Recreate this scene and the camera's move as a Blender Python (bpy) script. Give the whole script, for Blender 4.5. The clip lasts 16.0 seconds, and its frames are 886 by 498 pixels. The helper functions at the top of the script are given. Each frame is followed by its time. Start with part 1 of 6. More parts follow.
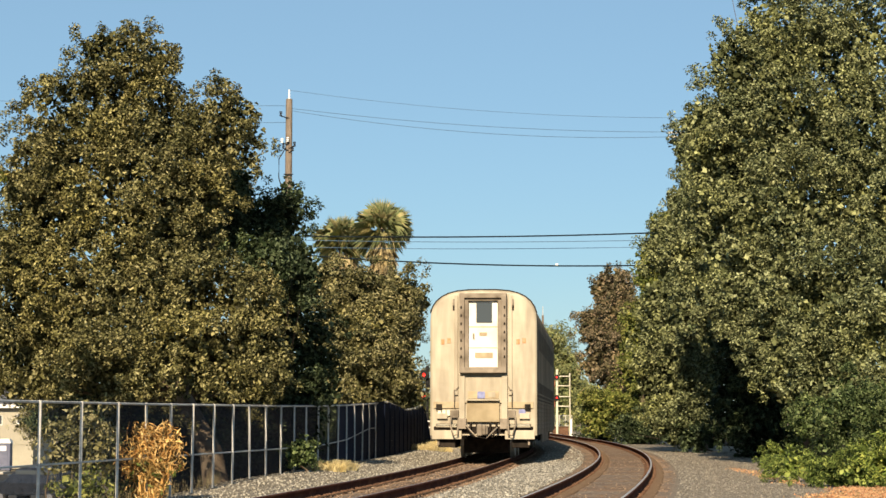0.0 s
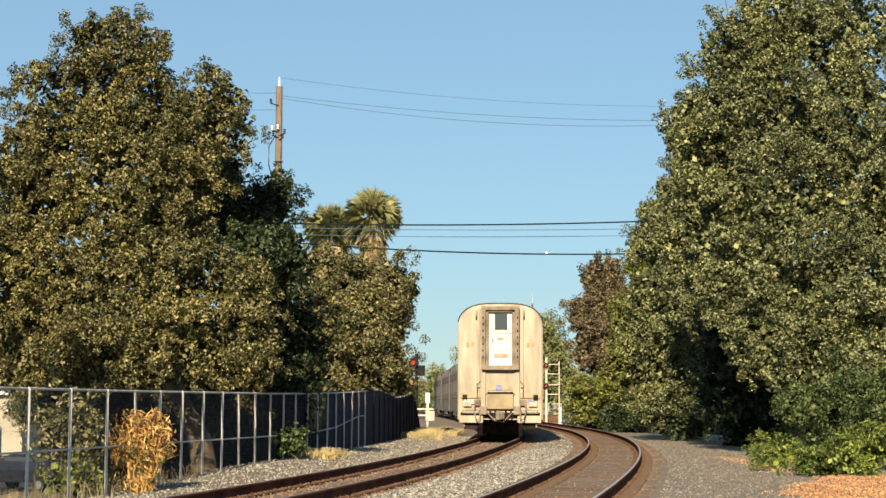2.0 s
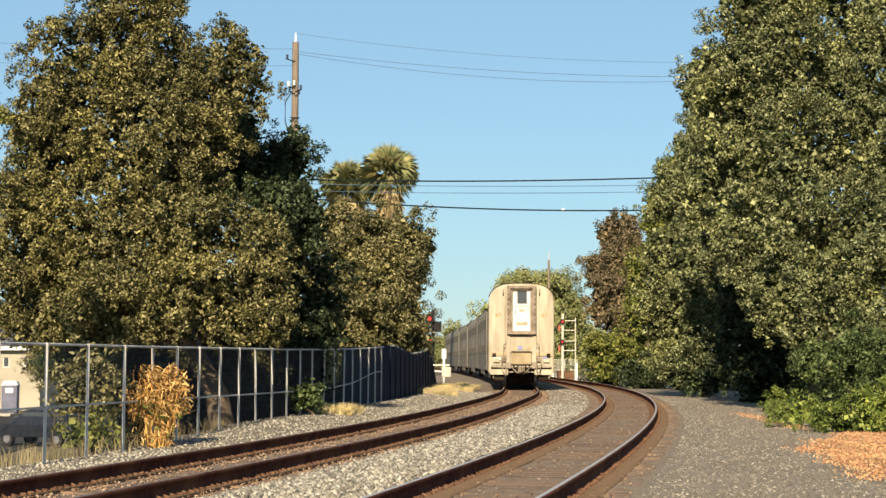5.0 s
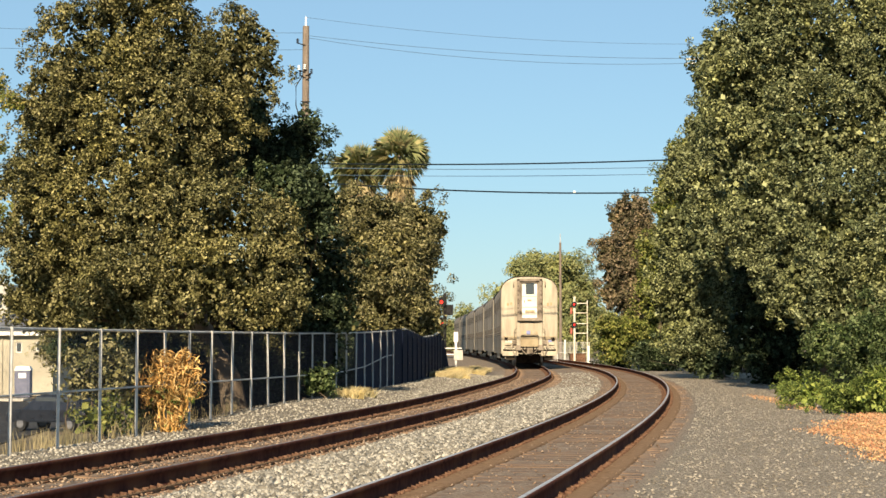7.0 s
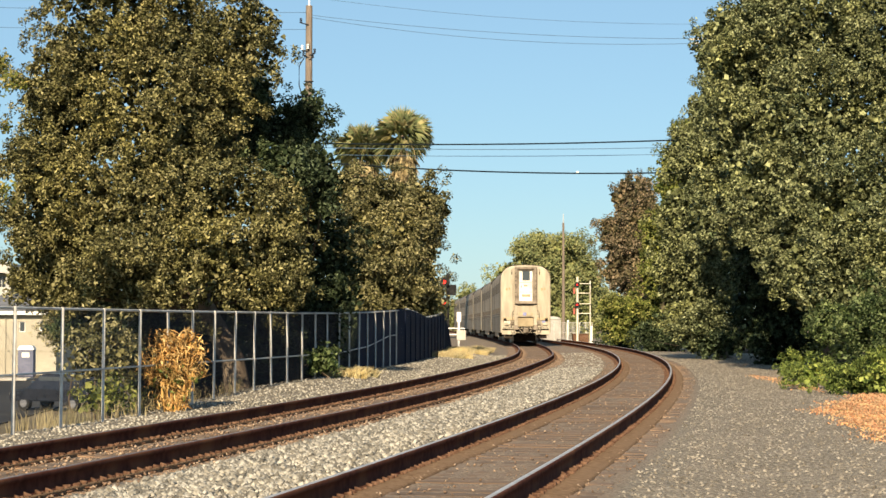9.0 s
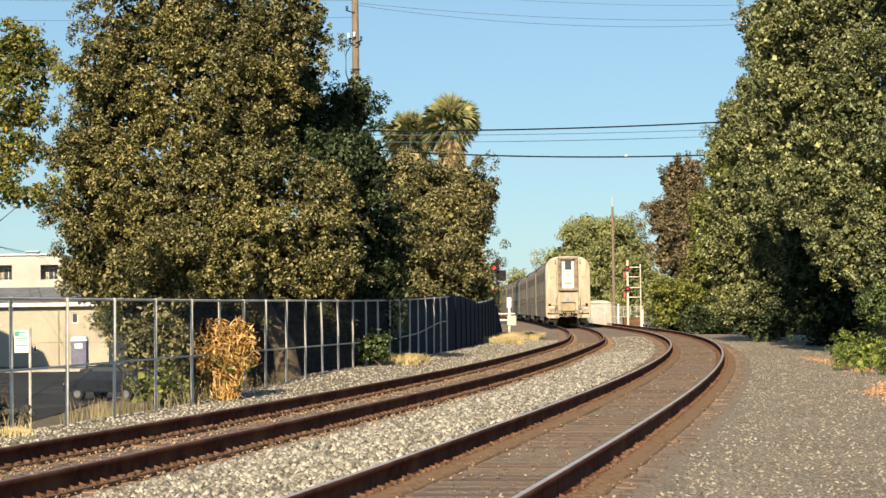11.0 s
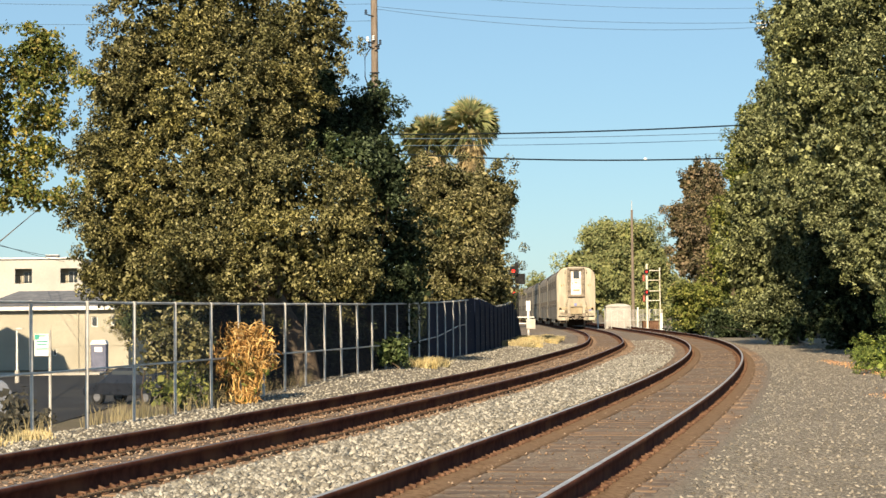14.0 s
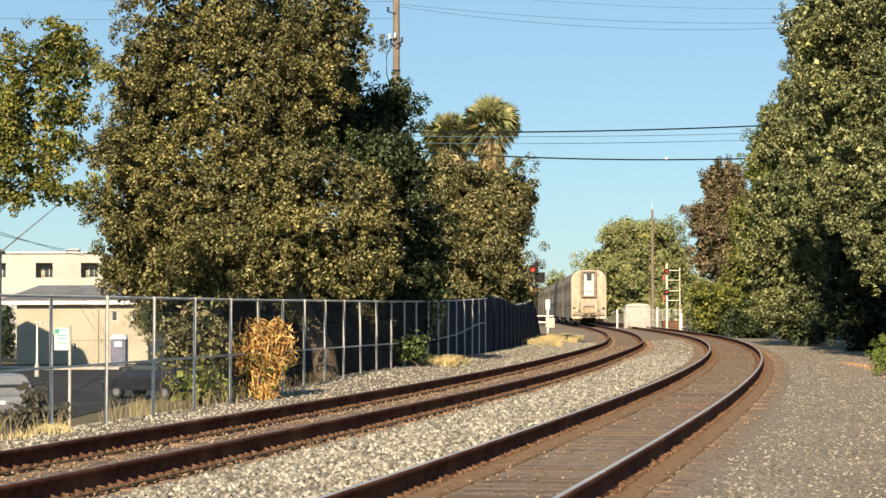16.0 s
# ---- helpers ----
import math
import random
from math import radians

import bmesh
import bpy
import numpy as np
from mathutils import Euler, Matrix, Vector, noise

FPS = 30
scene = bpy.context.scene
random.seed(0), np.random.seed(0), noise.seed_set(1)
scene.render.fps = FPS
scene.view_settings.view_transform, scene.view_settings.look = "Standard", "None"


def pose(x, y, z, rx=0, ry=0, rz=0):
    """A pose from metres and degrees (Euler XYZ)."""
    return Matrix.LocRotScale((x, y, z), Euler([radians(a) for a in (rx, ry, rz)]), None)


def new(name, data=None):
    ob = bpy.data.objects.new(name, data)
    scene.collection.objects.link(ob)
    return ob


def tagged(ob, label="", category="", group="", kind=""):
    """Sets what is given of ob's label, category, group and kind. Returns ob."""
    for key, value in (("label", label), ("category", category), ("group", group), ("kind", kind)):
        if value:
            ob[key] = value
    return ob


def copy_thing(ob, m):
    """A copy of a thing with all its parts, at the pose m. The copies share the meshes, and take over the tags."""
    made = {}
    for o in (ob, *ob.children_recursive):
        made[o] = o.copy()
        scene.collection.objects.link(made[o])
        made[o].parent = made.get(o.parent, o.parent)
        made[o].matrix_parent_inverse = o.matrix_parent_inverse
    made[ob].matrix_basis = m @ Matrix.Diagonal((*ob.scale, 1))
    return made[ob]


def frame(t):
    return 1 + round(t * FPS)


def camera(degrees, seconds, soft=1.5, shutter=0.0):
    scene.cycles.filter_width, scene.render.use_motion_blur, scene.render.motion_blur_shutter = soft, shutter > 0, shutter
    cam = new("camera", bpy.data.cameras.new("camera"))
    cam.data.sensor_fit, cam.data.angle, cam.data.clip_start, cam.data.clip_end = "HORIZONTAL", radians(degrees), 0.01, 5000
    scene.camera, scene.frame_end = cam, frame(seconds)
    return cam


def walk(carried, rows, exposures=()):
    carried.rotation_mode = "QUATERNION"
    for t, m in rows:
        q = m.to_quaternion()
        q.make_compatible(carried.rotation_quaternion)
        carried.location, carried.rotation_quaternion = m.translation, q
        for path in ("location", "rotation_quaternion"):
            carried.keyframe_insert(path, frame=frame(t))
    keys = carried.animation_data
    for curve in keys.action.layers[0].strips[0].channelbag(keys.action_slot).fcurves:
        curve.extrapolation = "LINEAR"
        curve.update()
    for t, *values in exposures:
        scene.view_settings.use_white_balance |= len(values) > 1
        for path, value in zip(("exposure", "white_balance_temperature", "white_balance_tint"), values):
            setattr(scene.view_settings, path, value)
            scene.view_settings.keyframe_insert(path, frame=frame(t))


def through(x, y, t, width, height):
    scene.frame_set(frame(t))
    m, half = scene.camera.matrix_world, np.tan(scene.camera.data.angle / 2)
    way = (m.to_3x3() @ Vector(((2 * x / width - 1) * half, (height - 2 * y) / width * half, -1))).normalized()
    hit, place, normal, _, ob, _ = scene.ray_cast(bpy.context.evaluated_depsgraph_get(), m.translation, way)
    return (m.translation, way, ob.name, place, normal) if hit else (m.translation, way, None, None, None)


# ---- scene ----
# ---------------------------------------------------------------- camera
EYE = 1.39          # eye height over the tie tops; the rail heads stand at 0.18
cam = camera(25.97, 16.0)
WALK = [
    (0.0, pose(0, 0, EYE, 94.999, -0.074, -3.256)),
    (0.5, pose(0, 0, EYE, 95.054, -0.211, -3.327)),
    (1.0, pose(0, 0, EYE, 94.984, -0.258, -3.449)),
    (1.5, pose(0, 0, EYE, 94.817, -0.297, -3.556)),
    (2.0, pose(0, 0, EYE, 94.640, -0.217, -3.573)),
    (2.5, pose(0, 0, EYE, 94.451, -0.267, -3.530)),
    (3.0, pose(0, 0, EYE, 94.235, -0.259, -3.468)),
    (3.5, pose(0, 0, EYE, 93.990, -0.332, -3.400)),
    (4.0, pose(0, 0, EYE, 93.715, -0.354, -3.325)),
    (6.5, pose(0, 0, EYE, 92.979, -0.106, -2.733)),
    (7.0, pose(0, 0, EYE, 92.834, -0.025, -2.731)),
    (7.5, pose(0, 0, EYE, 92.678, -0.032, -2.783)),
    (8.0, pose(0, 0, EYE, 92.534, -0.073, -2.792)),
    (10.5, pose(0, 0, EYE, 91.877, 0.313, -1.704)),
    (11.0, pose(0, 0, EYE, 91.829, 0.669, -1.144)),
    (11.5, pose(0, 0, EYE, 91.909, 1.003, -0.687)),
    (12.0, pose(0, 0, EYE, 92.013, 1.104, -0.486)),
    (12.5, pose(0, 0, EYE, 92.053, 1.134, -0.607)),
    (13.0, pose(0, 0, EYE, 92.049, 0.977, -0.760)),
    (13.5, pose(0, 0, EYE, 91.997, 0.845, -0.753)),
    (14.0, pose(0, 0, EYE, 91.937, 0.676, -0.574)),
    (14.5, pose(0, 0, EYE, 91.884, 0.545, -0.403)),
    (15.0, pose(0, 0, EYE, 91.868, 0.389, -0.250)),
    (15.5, pose(0, 0, EYE, 91.849, 0.237, -0.123)),
    (16.0, pose(0, 0, EYE, 91.878, 0.137, 0.004)),
]
EXPOSURES = [(0.0, 0.93), (3.0, 0.98), (7.0, 1.06), (11.0, 1.07), (16.0, 1.08)]     # the phone brightens as it tilts down
walk(cam, WALK, EXPOSURES)

# ---------------------------------------------------------------- sky and sun
SUN_UP, SUN_HEADING = radians(27), radians(12)   # height of the sun; its light travels ahead and a little to the right
world = bpy.data.worlds.new("sky")
scene.world = world
world.use_nodes = True
wn = world.node_tree.nodes
sky = wn.new("ShaderNodeTexSky")
sky.sky_type, sky.sun_disc = "NISHITA", False
sky.sun_elevation, sky.sun_rotation = SUN_UP, math.pi + SUN_HEADING
sky.air_density, sky.dust_density, sky.ozone_density = 1.0, 0.15, 3.0
wn["Background"].inputs["Strength"].default_value = 0.05
tint = wn.new("ShaderNodeMix")   # clear dry air: a little less white than the model's haze
tint.data_type, tint.blend_type = "RGBA", "MULTIPLY"
tint.inputs[0].default_value, tint.inputs[7].default_value = 1.0, (0.77, 0.93, 0.995, 1)
world.node_tree.links.new(sky.outputs[0], tint.inputs[6])
haze = wn.new("ShaderNodeMix")   # even pale blue of the low haze
haze.data_type = "RGBA"
haze.inputs[0].default_value, haze.inputs[7].default_value = 0.42, (4.3, 6.5, 8.2, 1)
world.node_tree.links.new(tint.outputs[2], haze.inputs[6])
world.node_tree.links.new(haze.outputs[2], wn["Background"].inputs[0])
sun = new("sun", bpy.data.lights.new("sun", "SUN"))
sun.data.energy, sun.data.angle, sun.data.color = 4.9, radians(0.55), (1.0, 0.81, 0.56)
down = Vector((math.sin(SUN_HEADING) * math.cos(SUN_UP), math.cos(SUN_HEADING) * math.cos(SUN_UP), -math.sin(SUN_UP)))
sun.matrix_world = Matrix.Translation((-20, -60, 60)) @ down.to_track_quat("-Z", "Y").to_matrix().to_4x4()
scene.view_settings.exposure = 1.0

# ---------------------------------------------------------------- materials
def shader(name):
    m = bpy.data.materials.new(name)
    m.use_nodes = True
    nt = m.node_tree
    return m, nt, nt.nodes, nt.links, nt.nodes["Principled BSDF"]


def noise_tex(nt, scale, detail=4.0, coord="Object", stretch=(1, 1, 1)):
    tc = nt.nodes.new("ShaderNodeTexCoord")
    mp = nt.nodes.new("ShaderNodeMapping")
    mp.inputs["Scale"].default_value = stretch
    n = nt.nodes.new("ShaderNodeTexNoise")
    n.inputs["Scale"].default_value, n.inputs["Detail"].default_value = scale, detail
    nt.links.new(tc.outputs[coord], mp.inputs[0])
    nt.links.new(mp.outputs[0], n.inputs["Vector"])
    return n


def ramp(nt, src, stops):
    r = nt.nodes.new("ShaderNodeValToRGB")
    while len(r.color_ramp.elements) < len(stops):
        r.color_ramp.elements.new(0.5)
    for e, (p, c) in zip(r.color_ramp.elements, stops):
        e.position, e.color = p, (*c, 1)
    nt.links.new(src, r.inputs[0])
    return r


def mix(nt, fac, a, b, mode="MIX"):
    n = nt.nodes.new("ShaderNodeMix")
    n.data_type, n.blend_type = "RGBA", mode
    for i, v in ((0, fac), (6, a), (7, b)):
        if isinstance(v, (int, float)):
            n.inputs[i].default_value = v
        elif isinstance(v, tuple):
            n.inputs[i].default_value = (*v, 1)
        else:
            nt.links.new(v, n.inputs[i])
    return n.outputs[2]


def surface(name, c1, c2, scale=3.0, rough=0.7, metal=0.0, grime=None, grime_scale=0.6, bump=0.2, bump_scale=40.0, depth=0.01, stretch=(1, 1, 1), vary=0.0):
    """A worn surface: two tones in a fine grain, larger stains in a third, and a fine relief."""
    m, nt, N, L, b = shader(name)
    fine = noise_tex(nt, scale, 6, stretch=stretch)
    col = ramp(nt, fine.outputs[0], [(0.35, c1), (0.65, c2)]).outputs[0]
    if grime:
        big = noise_tex(nt, grime_scale, 5, stretch=stretch)
        fac = ramp(nt, big.outputs[0], [(0.45, (0, 0, 0)), (0.7, (1, 1, 1))]).outputs[0]
        col = mix(nt, fac, col, grime)
    if vary:
        info = N.new("ShaderNodeObjectInfo")
        tone = ramp(nt, info.outputs["Random"], [(0, (1 - vary,) * 3), (1, (1 + vary * 0.4,) * 3)]).outputs[0]
        col = mix(nt, 1.0, col, tone, "MULTIPLY")
    L.new(col, b.inputs["Base Color"])
    b.inputs["Roughness"].default_value, b.inputs["Metallic"].default_value = rough, metal
    b.inputs["Specular IOR Level"].default_value = 0.5 if rough < 0.6 else 0.04
    if bump:
        bn = noise_tex(nt, bump_scale, 4)
        bp = N.new("ShaderNodeBump")
        bp.inputs["Strength"].default_value, bp.inputs["Distance"].default_value = bump, depth
        L.new(bn.outputs[0], bp.inputs["Height"])
        L.new(bp.outputs[0], b.inputs["Normal"])
    return m


def foliage(name, tones, patch=0.5, through_tone=(0.2, 0.24, 0.035), through=0.05, rough=0.48):
    """Leaves: each leaf has a tone of its own, and whole boughs lean to one or the other tone."""
    m, nt, N, L, b = shader(name)
    geo = N.new("ShaderNodeNewGeometry")
    n = len(tones)
    leaf = ramp(nt, geo.outputs["Random Per Island"], [(i / max(1, n - 1), c) for i, c in enumerate(tones)]).outputs[0]
    big = noise_tex(nt, patch, 3)
    bough = ramp(nt, big.outputs[0], [(0.3, (0.58, 0.66, 0.66)), (0.5, (1.06, 1.09, 1.1)), (0.72, (1.4, 1.4, 1.15))]).outputs[0]
    col = mix(nt, 1.0, leaf, bough, "MULTIPLY")
    L.new(col, b.inputs["Base Color"])
    b.inputs["Roughness"].default_value = rough
    b.inputs["Specular IOR Level"].default_value = 0.05
    tr = N.new("ShaderNodeBsdfTranslucent")
    L.new(mix(nt, 0.5, col, through_tone), tr.inputs[0])
    ms = N.new("ShaderNodeMixShader")
    ms.inputs[0].default_value = through
    L.new(b.outputs[0], ms.inputs[1])
    L.new(tr.outputs[0], ms.inputs[2])
    L.new(ms.outputs[0], N["Material Output"].inputs[0])
    return m


def lamp_glow(name, color, strength):
    m, nt, N, L, b = shader(name)
    b.inputs["Base Color"].default_value = (*color, 1)
    b.inputs["Emission Color"].default_value = (*color, 1)
    b.inputs["Emission Strength"].default_value = strength
    return m


def glass(name, tint=(0.05, 0.06, 0.07)):
    m, nt, N, L, b = shader(name)
    b.inputs["Base Color"].default_value = (*tint, 1)
    b.inputs["Roughness"].default_value, b.inputs["Specular IOR Level"].default_value = 0.12, 0.5
    return m


M_OAK = foliage("oak_leaves", [(0.012, 0.0115, 0.0055), (0.047, 0.045, 0.018), (0.142, 0.130, 0.052), (0.31, 0.275, 0.14)], 0.45)
# dark evergreen tones, low enough to stand in for shade in foliage hollows
M_DARKTREE = foliage("dark_and_shade_leaves", [(0.007, 0.011, 0.005), (0.021, 0.031, 0.015), (0.11, 0.135, 0.075)], 0.5)
M_OLIVE = foliage("olive_leaves", [(0.016, 0.0155, 0.007), (0.066, 0.063, 0.026), (0.155, 0.14, 0.062), (0.34, 0.30, 0.165)], 0.5)
M_ELM = foliage("elm_leaves", [(0.014, 0.017, 0.008), (0.058, 0.065, 0.029), (0.16, 0.169, 0.077), (0.30, 0.31, 0.17)], 0.4)
M_RUSSET = foliage("russet_leaves", [(0.03, 0.03, 0.016), (0.10, 0.085, 0.048), (0.28, 0.205, 0.14)], 0.8)
M_WILLOW = foliage("willow_leaves", [(0.02, 0.027, 0.008), (0.07, 0.085, 0.02), (0.16, 0.17, 0.045), (0.29, 0.27, 0.09)], 0.5)
M_ASH = foliage("ash_leaves", [(0.03, 0.04, 0.011), (0.08, 0.095, 0.024), (0.15, 0.15, 0.04), (0.27, 0.21, 0.07)], 0.7)
M_FERN = foliage("fern_leaves", [(0.02, 0.03, 0.010), (0.095, 0.13, 0.032), (0.27, 0.30, 0.085)], 0.9)
M_IVY = foliage("ivy_leaves", [(0.012, 0.02, 0.008), (0.045, 0.064, 0.022), (0.16, 0.19, 0.085)], 0.9)
# leaf tones paled to carry the haze of distance
M_FARTREE = foliage("far_hazed_leaves", [(0.12, 0.14, 0.06), (0.19, 0.20, 0.085), (0.27, 0.26, 0.12)], 0.3)
M_PALM = foliage("palm_fronds", [(0.12, 0.15, 0.07), (0.25, 0.27, 0.13), (0.45, 0.37, 0.20)], 0.8, (0.4, 0.38, 0.12), 0.3)
M_PALMDRY = foliage("dry_fronds", [(0.22, 0.17, 0.10), (0.34, 0.27, 0.16), (0.44, 0.36, 0.22)], 0.8, (0.4, 0.25, 0.08))
M_DRYPLANT = foliage("dry_stalks", [(0.20, 0.10, 0.035), (0.50, 0.29, 0.10), (0.72, 0.52, 0.25)], 2.0, (0.5, 0.25, 0.05))
M_DRYGREEN = foliage("half_dry_leaves", [(0.09, 0.12, 0.03), (0.16, 0.17, 0.05)], 2.0)
M_GRASS = foliage("dry_grass", [(0.28, 0.215, 0.105), (0.38, 0.305, 0.165), (0.47, 0.39, 0.23)], 0.8, (0.5, 0.36, 0.12))
M_GREYGRASS = foliage("grey_dry_grass", [(0.13, 0.105, 0.06), (0.2, 0.165, 0.095), (0.27, 0.225, 0.13)], 0.8, (0.4, 0.3, 0.14))
M_TWIGBUSH = foliage("twiggy_grey_leaves", [(0.04, 0.036, 0.028), (0.075, 0.068, 0.05), (0.12, 0.105, 0.08)], 0.8)
M_LITTER = foliage("orange_litter", [(0.30, 0.125, 0.065), (0.44, 0.225, 0.12), (0.52, 0.31, 0.18), (0.33, 0.25, 0.13)], 1.2, (0.45, 0.15, 0.03))
M_BARK = surface("bark", (0.06, 0.045, 0.032), (0.13, 0.10, 0.072), 6, 0.9, stretch=(1, 1, 0.2), bump=0.6, bump_scale=14, depth=0.04)
M_PALEBARK = surface("pale_bark", (0.17, 0.13, 0.095), (0.30, 0.24, 0.18), 5, 0.9, stretch=(1, 1, 0.2), bump=0.5, bump_scale=12, depth=0.03)
M_RAILHEAD = surface("rail_head_steel", (0.40, 0.37, 0.34), (0.55, 0.52, 0.49), 9, 0.45, 0.5, bump=0)
M_RAILHEADDULL = surface("rail_head_dull", (0.16, 0.11, 0.09), (0.30, 0.24, 0.21), 9, 0.5, 0.7, bump=0)
M_RAIL = surface("rail_rust", (0.050, 0.018, 0.013), (0.095, 0.036, 0.024), 9, 0.9, 0.0, (0.13, 0.058, 0.032), 1.5, bump=0.3, bump_scale=60, depth=0.003)
M_STEELRUST = surface("rusty_fixing", (0.075, 0.040, 0.026), (0.18, 0.105, 0.068), 14, 0.8, 0.2, bump=0.3)
M_GALV = surface("galvanised_pipe", (0.44, 0.43, 0.41), (0.60, 0.59, 0.56), 6, 0.55, 0.15, (0.33, 0.31, 0.28), 1.2, bump=0.05)
M_WOODPOLE = surface("pole_wood", (0.125, 0.10, 0.08), (0.22, 0.18, 0.145), 6, 0.85, stretch=(3, 3, 0.25), bump=0.4, bump_scale=20)
M_BLACK = surface("black_metal", (0.012, 0.012, 0.013), (0.03, 0.03, 0.03), 8, 0.6, bump=0.05)
M_WIRE = surface("cable_black", (0.006, 0.010, 0.014), (0.012, 0.018, 0.022), 5, 0.7, bump=0)
M_WIREPALE = surface("cable_grey", (0.07, 0.12, 0.18), (0.09, 0.15, 0.21), 5, 0.7, bump=0)
M_PORCELAIN = surface("porcelain", (0.7, 0.7, 0.68), (0.8, 0.8, 0.78), 8, 0.25, bump=0)
M_CREAM = surface("cream_paint", (0.56, 0.53, 0.42), (0.66, 0.62, 0.50), 4, 0.55, grime=(0.42, 0.37, 0.27), bump=0.05)
M_WHITE = surface("white_paint", (0.70, 0.69, 0.65), (0.80, 0.79, 0.76), 3, 0.5, grime=(0.58, 0.55, 0.48), bump=0.04)
M_STUCCO = surface("beige_stucco", (0.38, 0.355, 0.285), (0.43, 0.40, 0.325), 5, 0.9, grime=(0.345, 0.32, 0.255), grime_scale=0.25, bump=0.3, bump_scale=18)
M_WHITESTUCCO = surface("white_stucco", (0.37, 0.365, 0.34), (0.42, 0.415, 0.39), 4, 0.9, grime=(0.335, 0.325, 0.30), grime_scale=0.2, bump=0.2)
M_SHINGLE = surface("grey_roofing", (0.10, 0.105, 0.12), (0.17, 0.175, 0.19), 3, 0.9, stretch=(0.5, 0.5, 6), bump=0.3)
M_GLASS = glass("dark_glass")
M_CONCRETE = surface("concrete", (0.40, 0.38, 0.34), (0.52, 0.49, 0.44), 6, 0.9, grime=(0.33, 0.30, 0.26), bump=0.2)
# near-black ground tone that stands in for the trees' shade
M_FLOORSHADE = surface("floor_shade", (0.018, 0.015, 0.011), (0.04, 0.033, 0.024), 4, 0.95, grime=(0.055, 0.042, 0.028), grime_scale=0.6, bump=0.6, bump_scale=20, depth=0.04)
# asphalt toned down to include the shade lying over the street
M_ASPHALT = surface("asphalt", (0.028, 0.028, 0.031), (0.046, 0.046, 0.048), 30, 0.9, grime=(0.06, 0.058, 0.055), grime_scale=0.3, bump=0.3, bump_scale=120)
M_SIGNTEAL = surface("teal_paint", (0.02, 0.26, 0.20), (0.03, 0.32, 0.25), 5, 0.5, bump=0)
M_CABINET = surface("pale_grey_cabinet_paint", (0.32, 0.31, 0.29), (0.40, 0.39, 0.36), 3, 0.7, grime=(0.27, 0.25, 0.22), bump=0.04)
M_RED = lamp_glow("red_signal_lens", (0.9, 0.03, 0.02), 2.0)
M_REDPAINT = surface("red_paint", (0.28, 0.08, 0.055), (0.36, 0.12, 0.09), 5, 0.6, bump=0.05)
M_CARDARK = surface("dark_car_paint", (0.012, 0.014, 0.02), (0.02, 0.022, 0.03), 3, 0.25, bump=0)
M_CARSILVER = surface("pale_car_paint", (0.20, 0.21, 0.235), (0.25, 0.26, 0.285), 3, 0.3, 0.2, bump=0)
M_RUBBER = surface("rubber", (0.015, 0.015, 0.015), (0.03, 0.03, 0.03), 9, 0.85, bump=0.1)
M_BLUEPLASTIC = surface("blue_plastic", (0.085, 0.095, 0.155), (0.12, 0.13, 0.20), 4, 0.5, bump=0.05)
M_DIRT = surface("dirt", (0.13, 0.105, 0.075), (0.22, 0.18, 0.13), 2.5, 0.95, grime=(0.10, 0.09, 0.055), grime_scale=0.15, bump=0.6, bump_scale=9, depth=0.05)


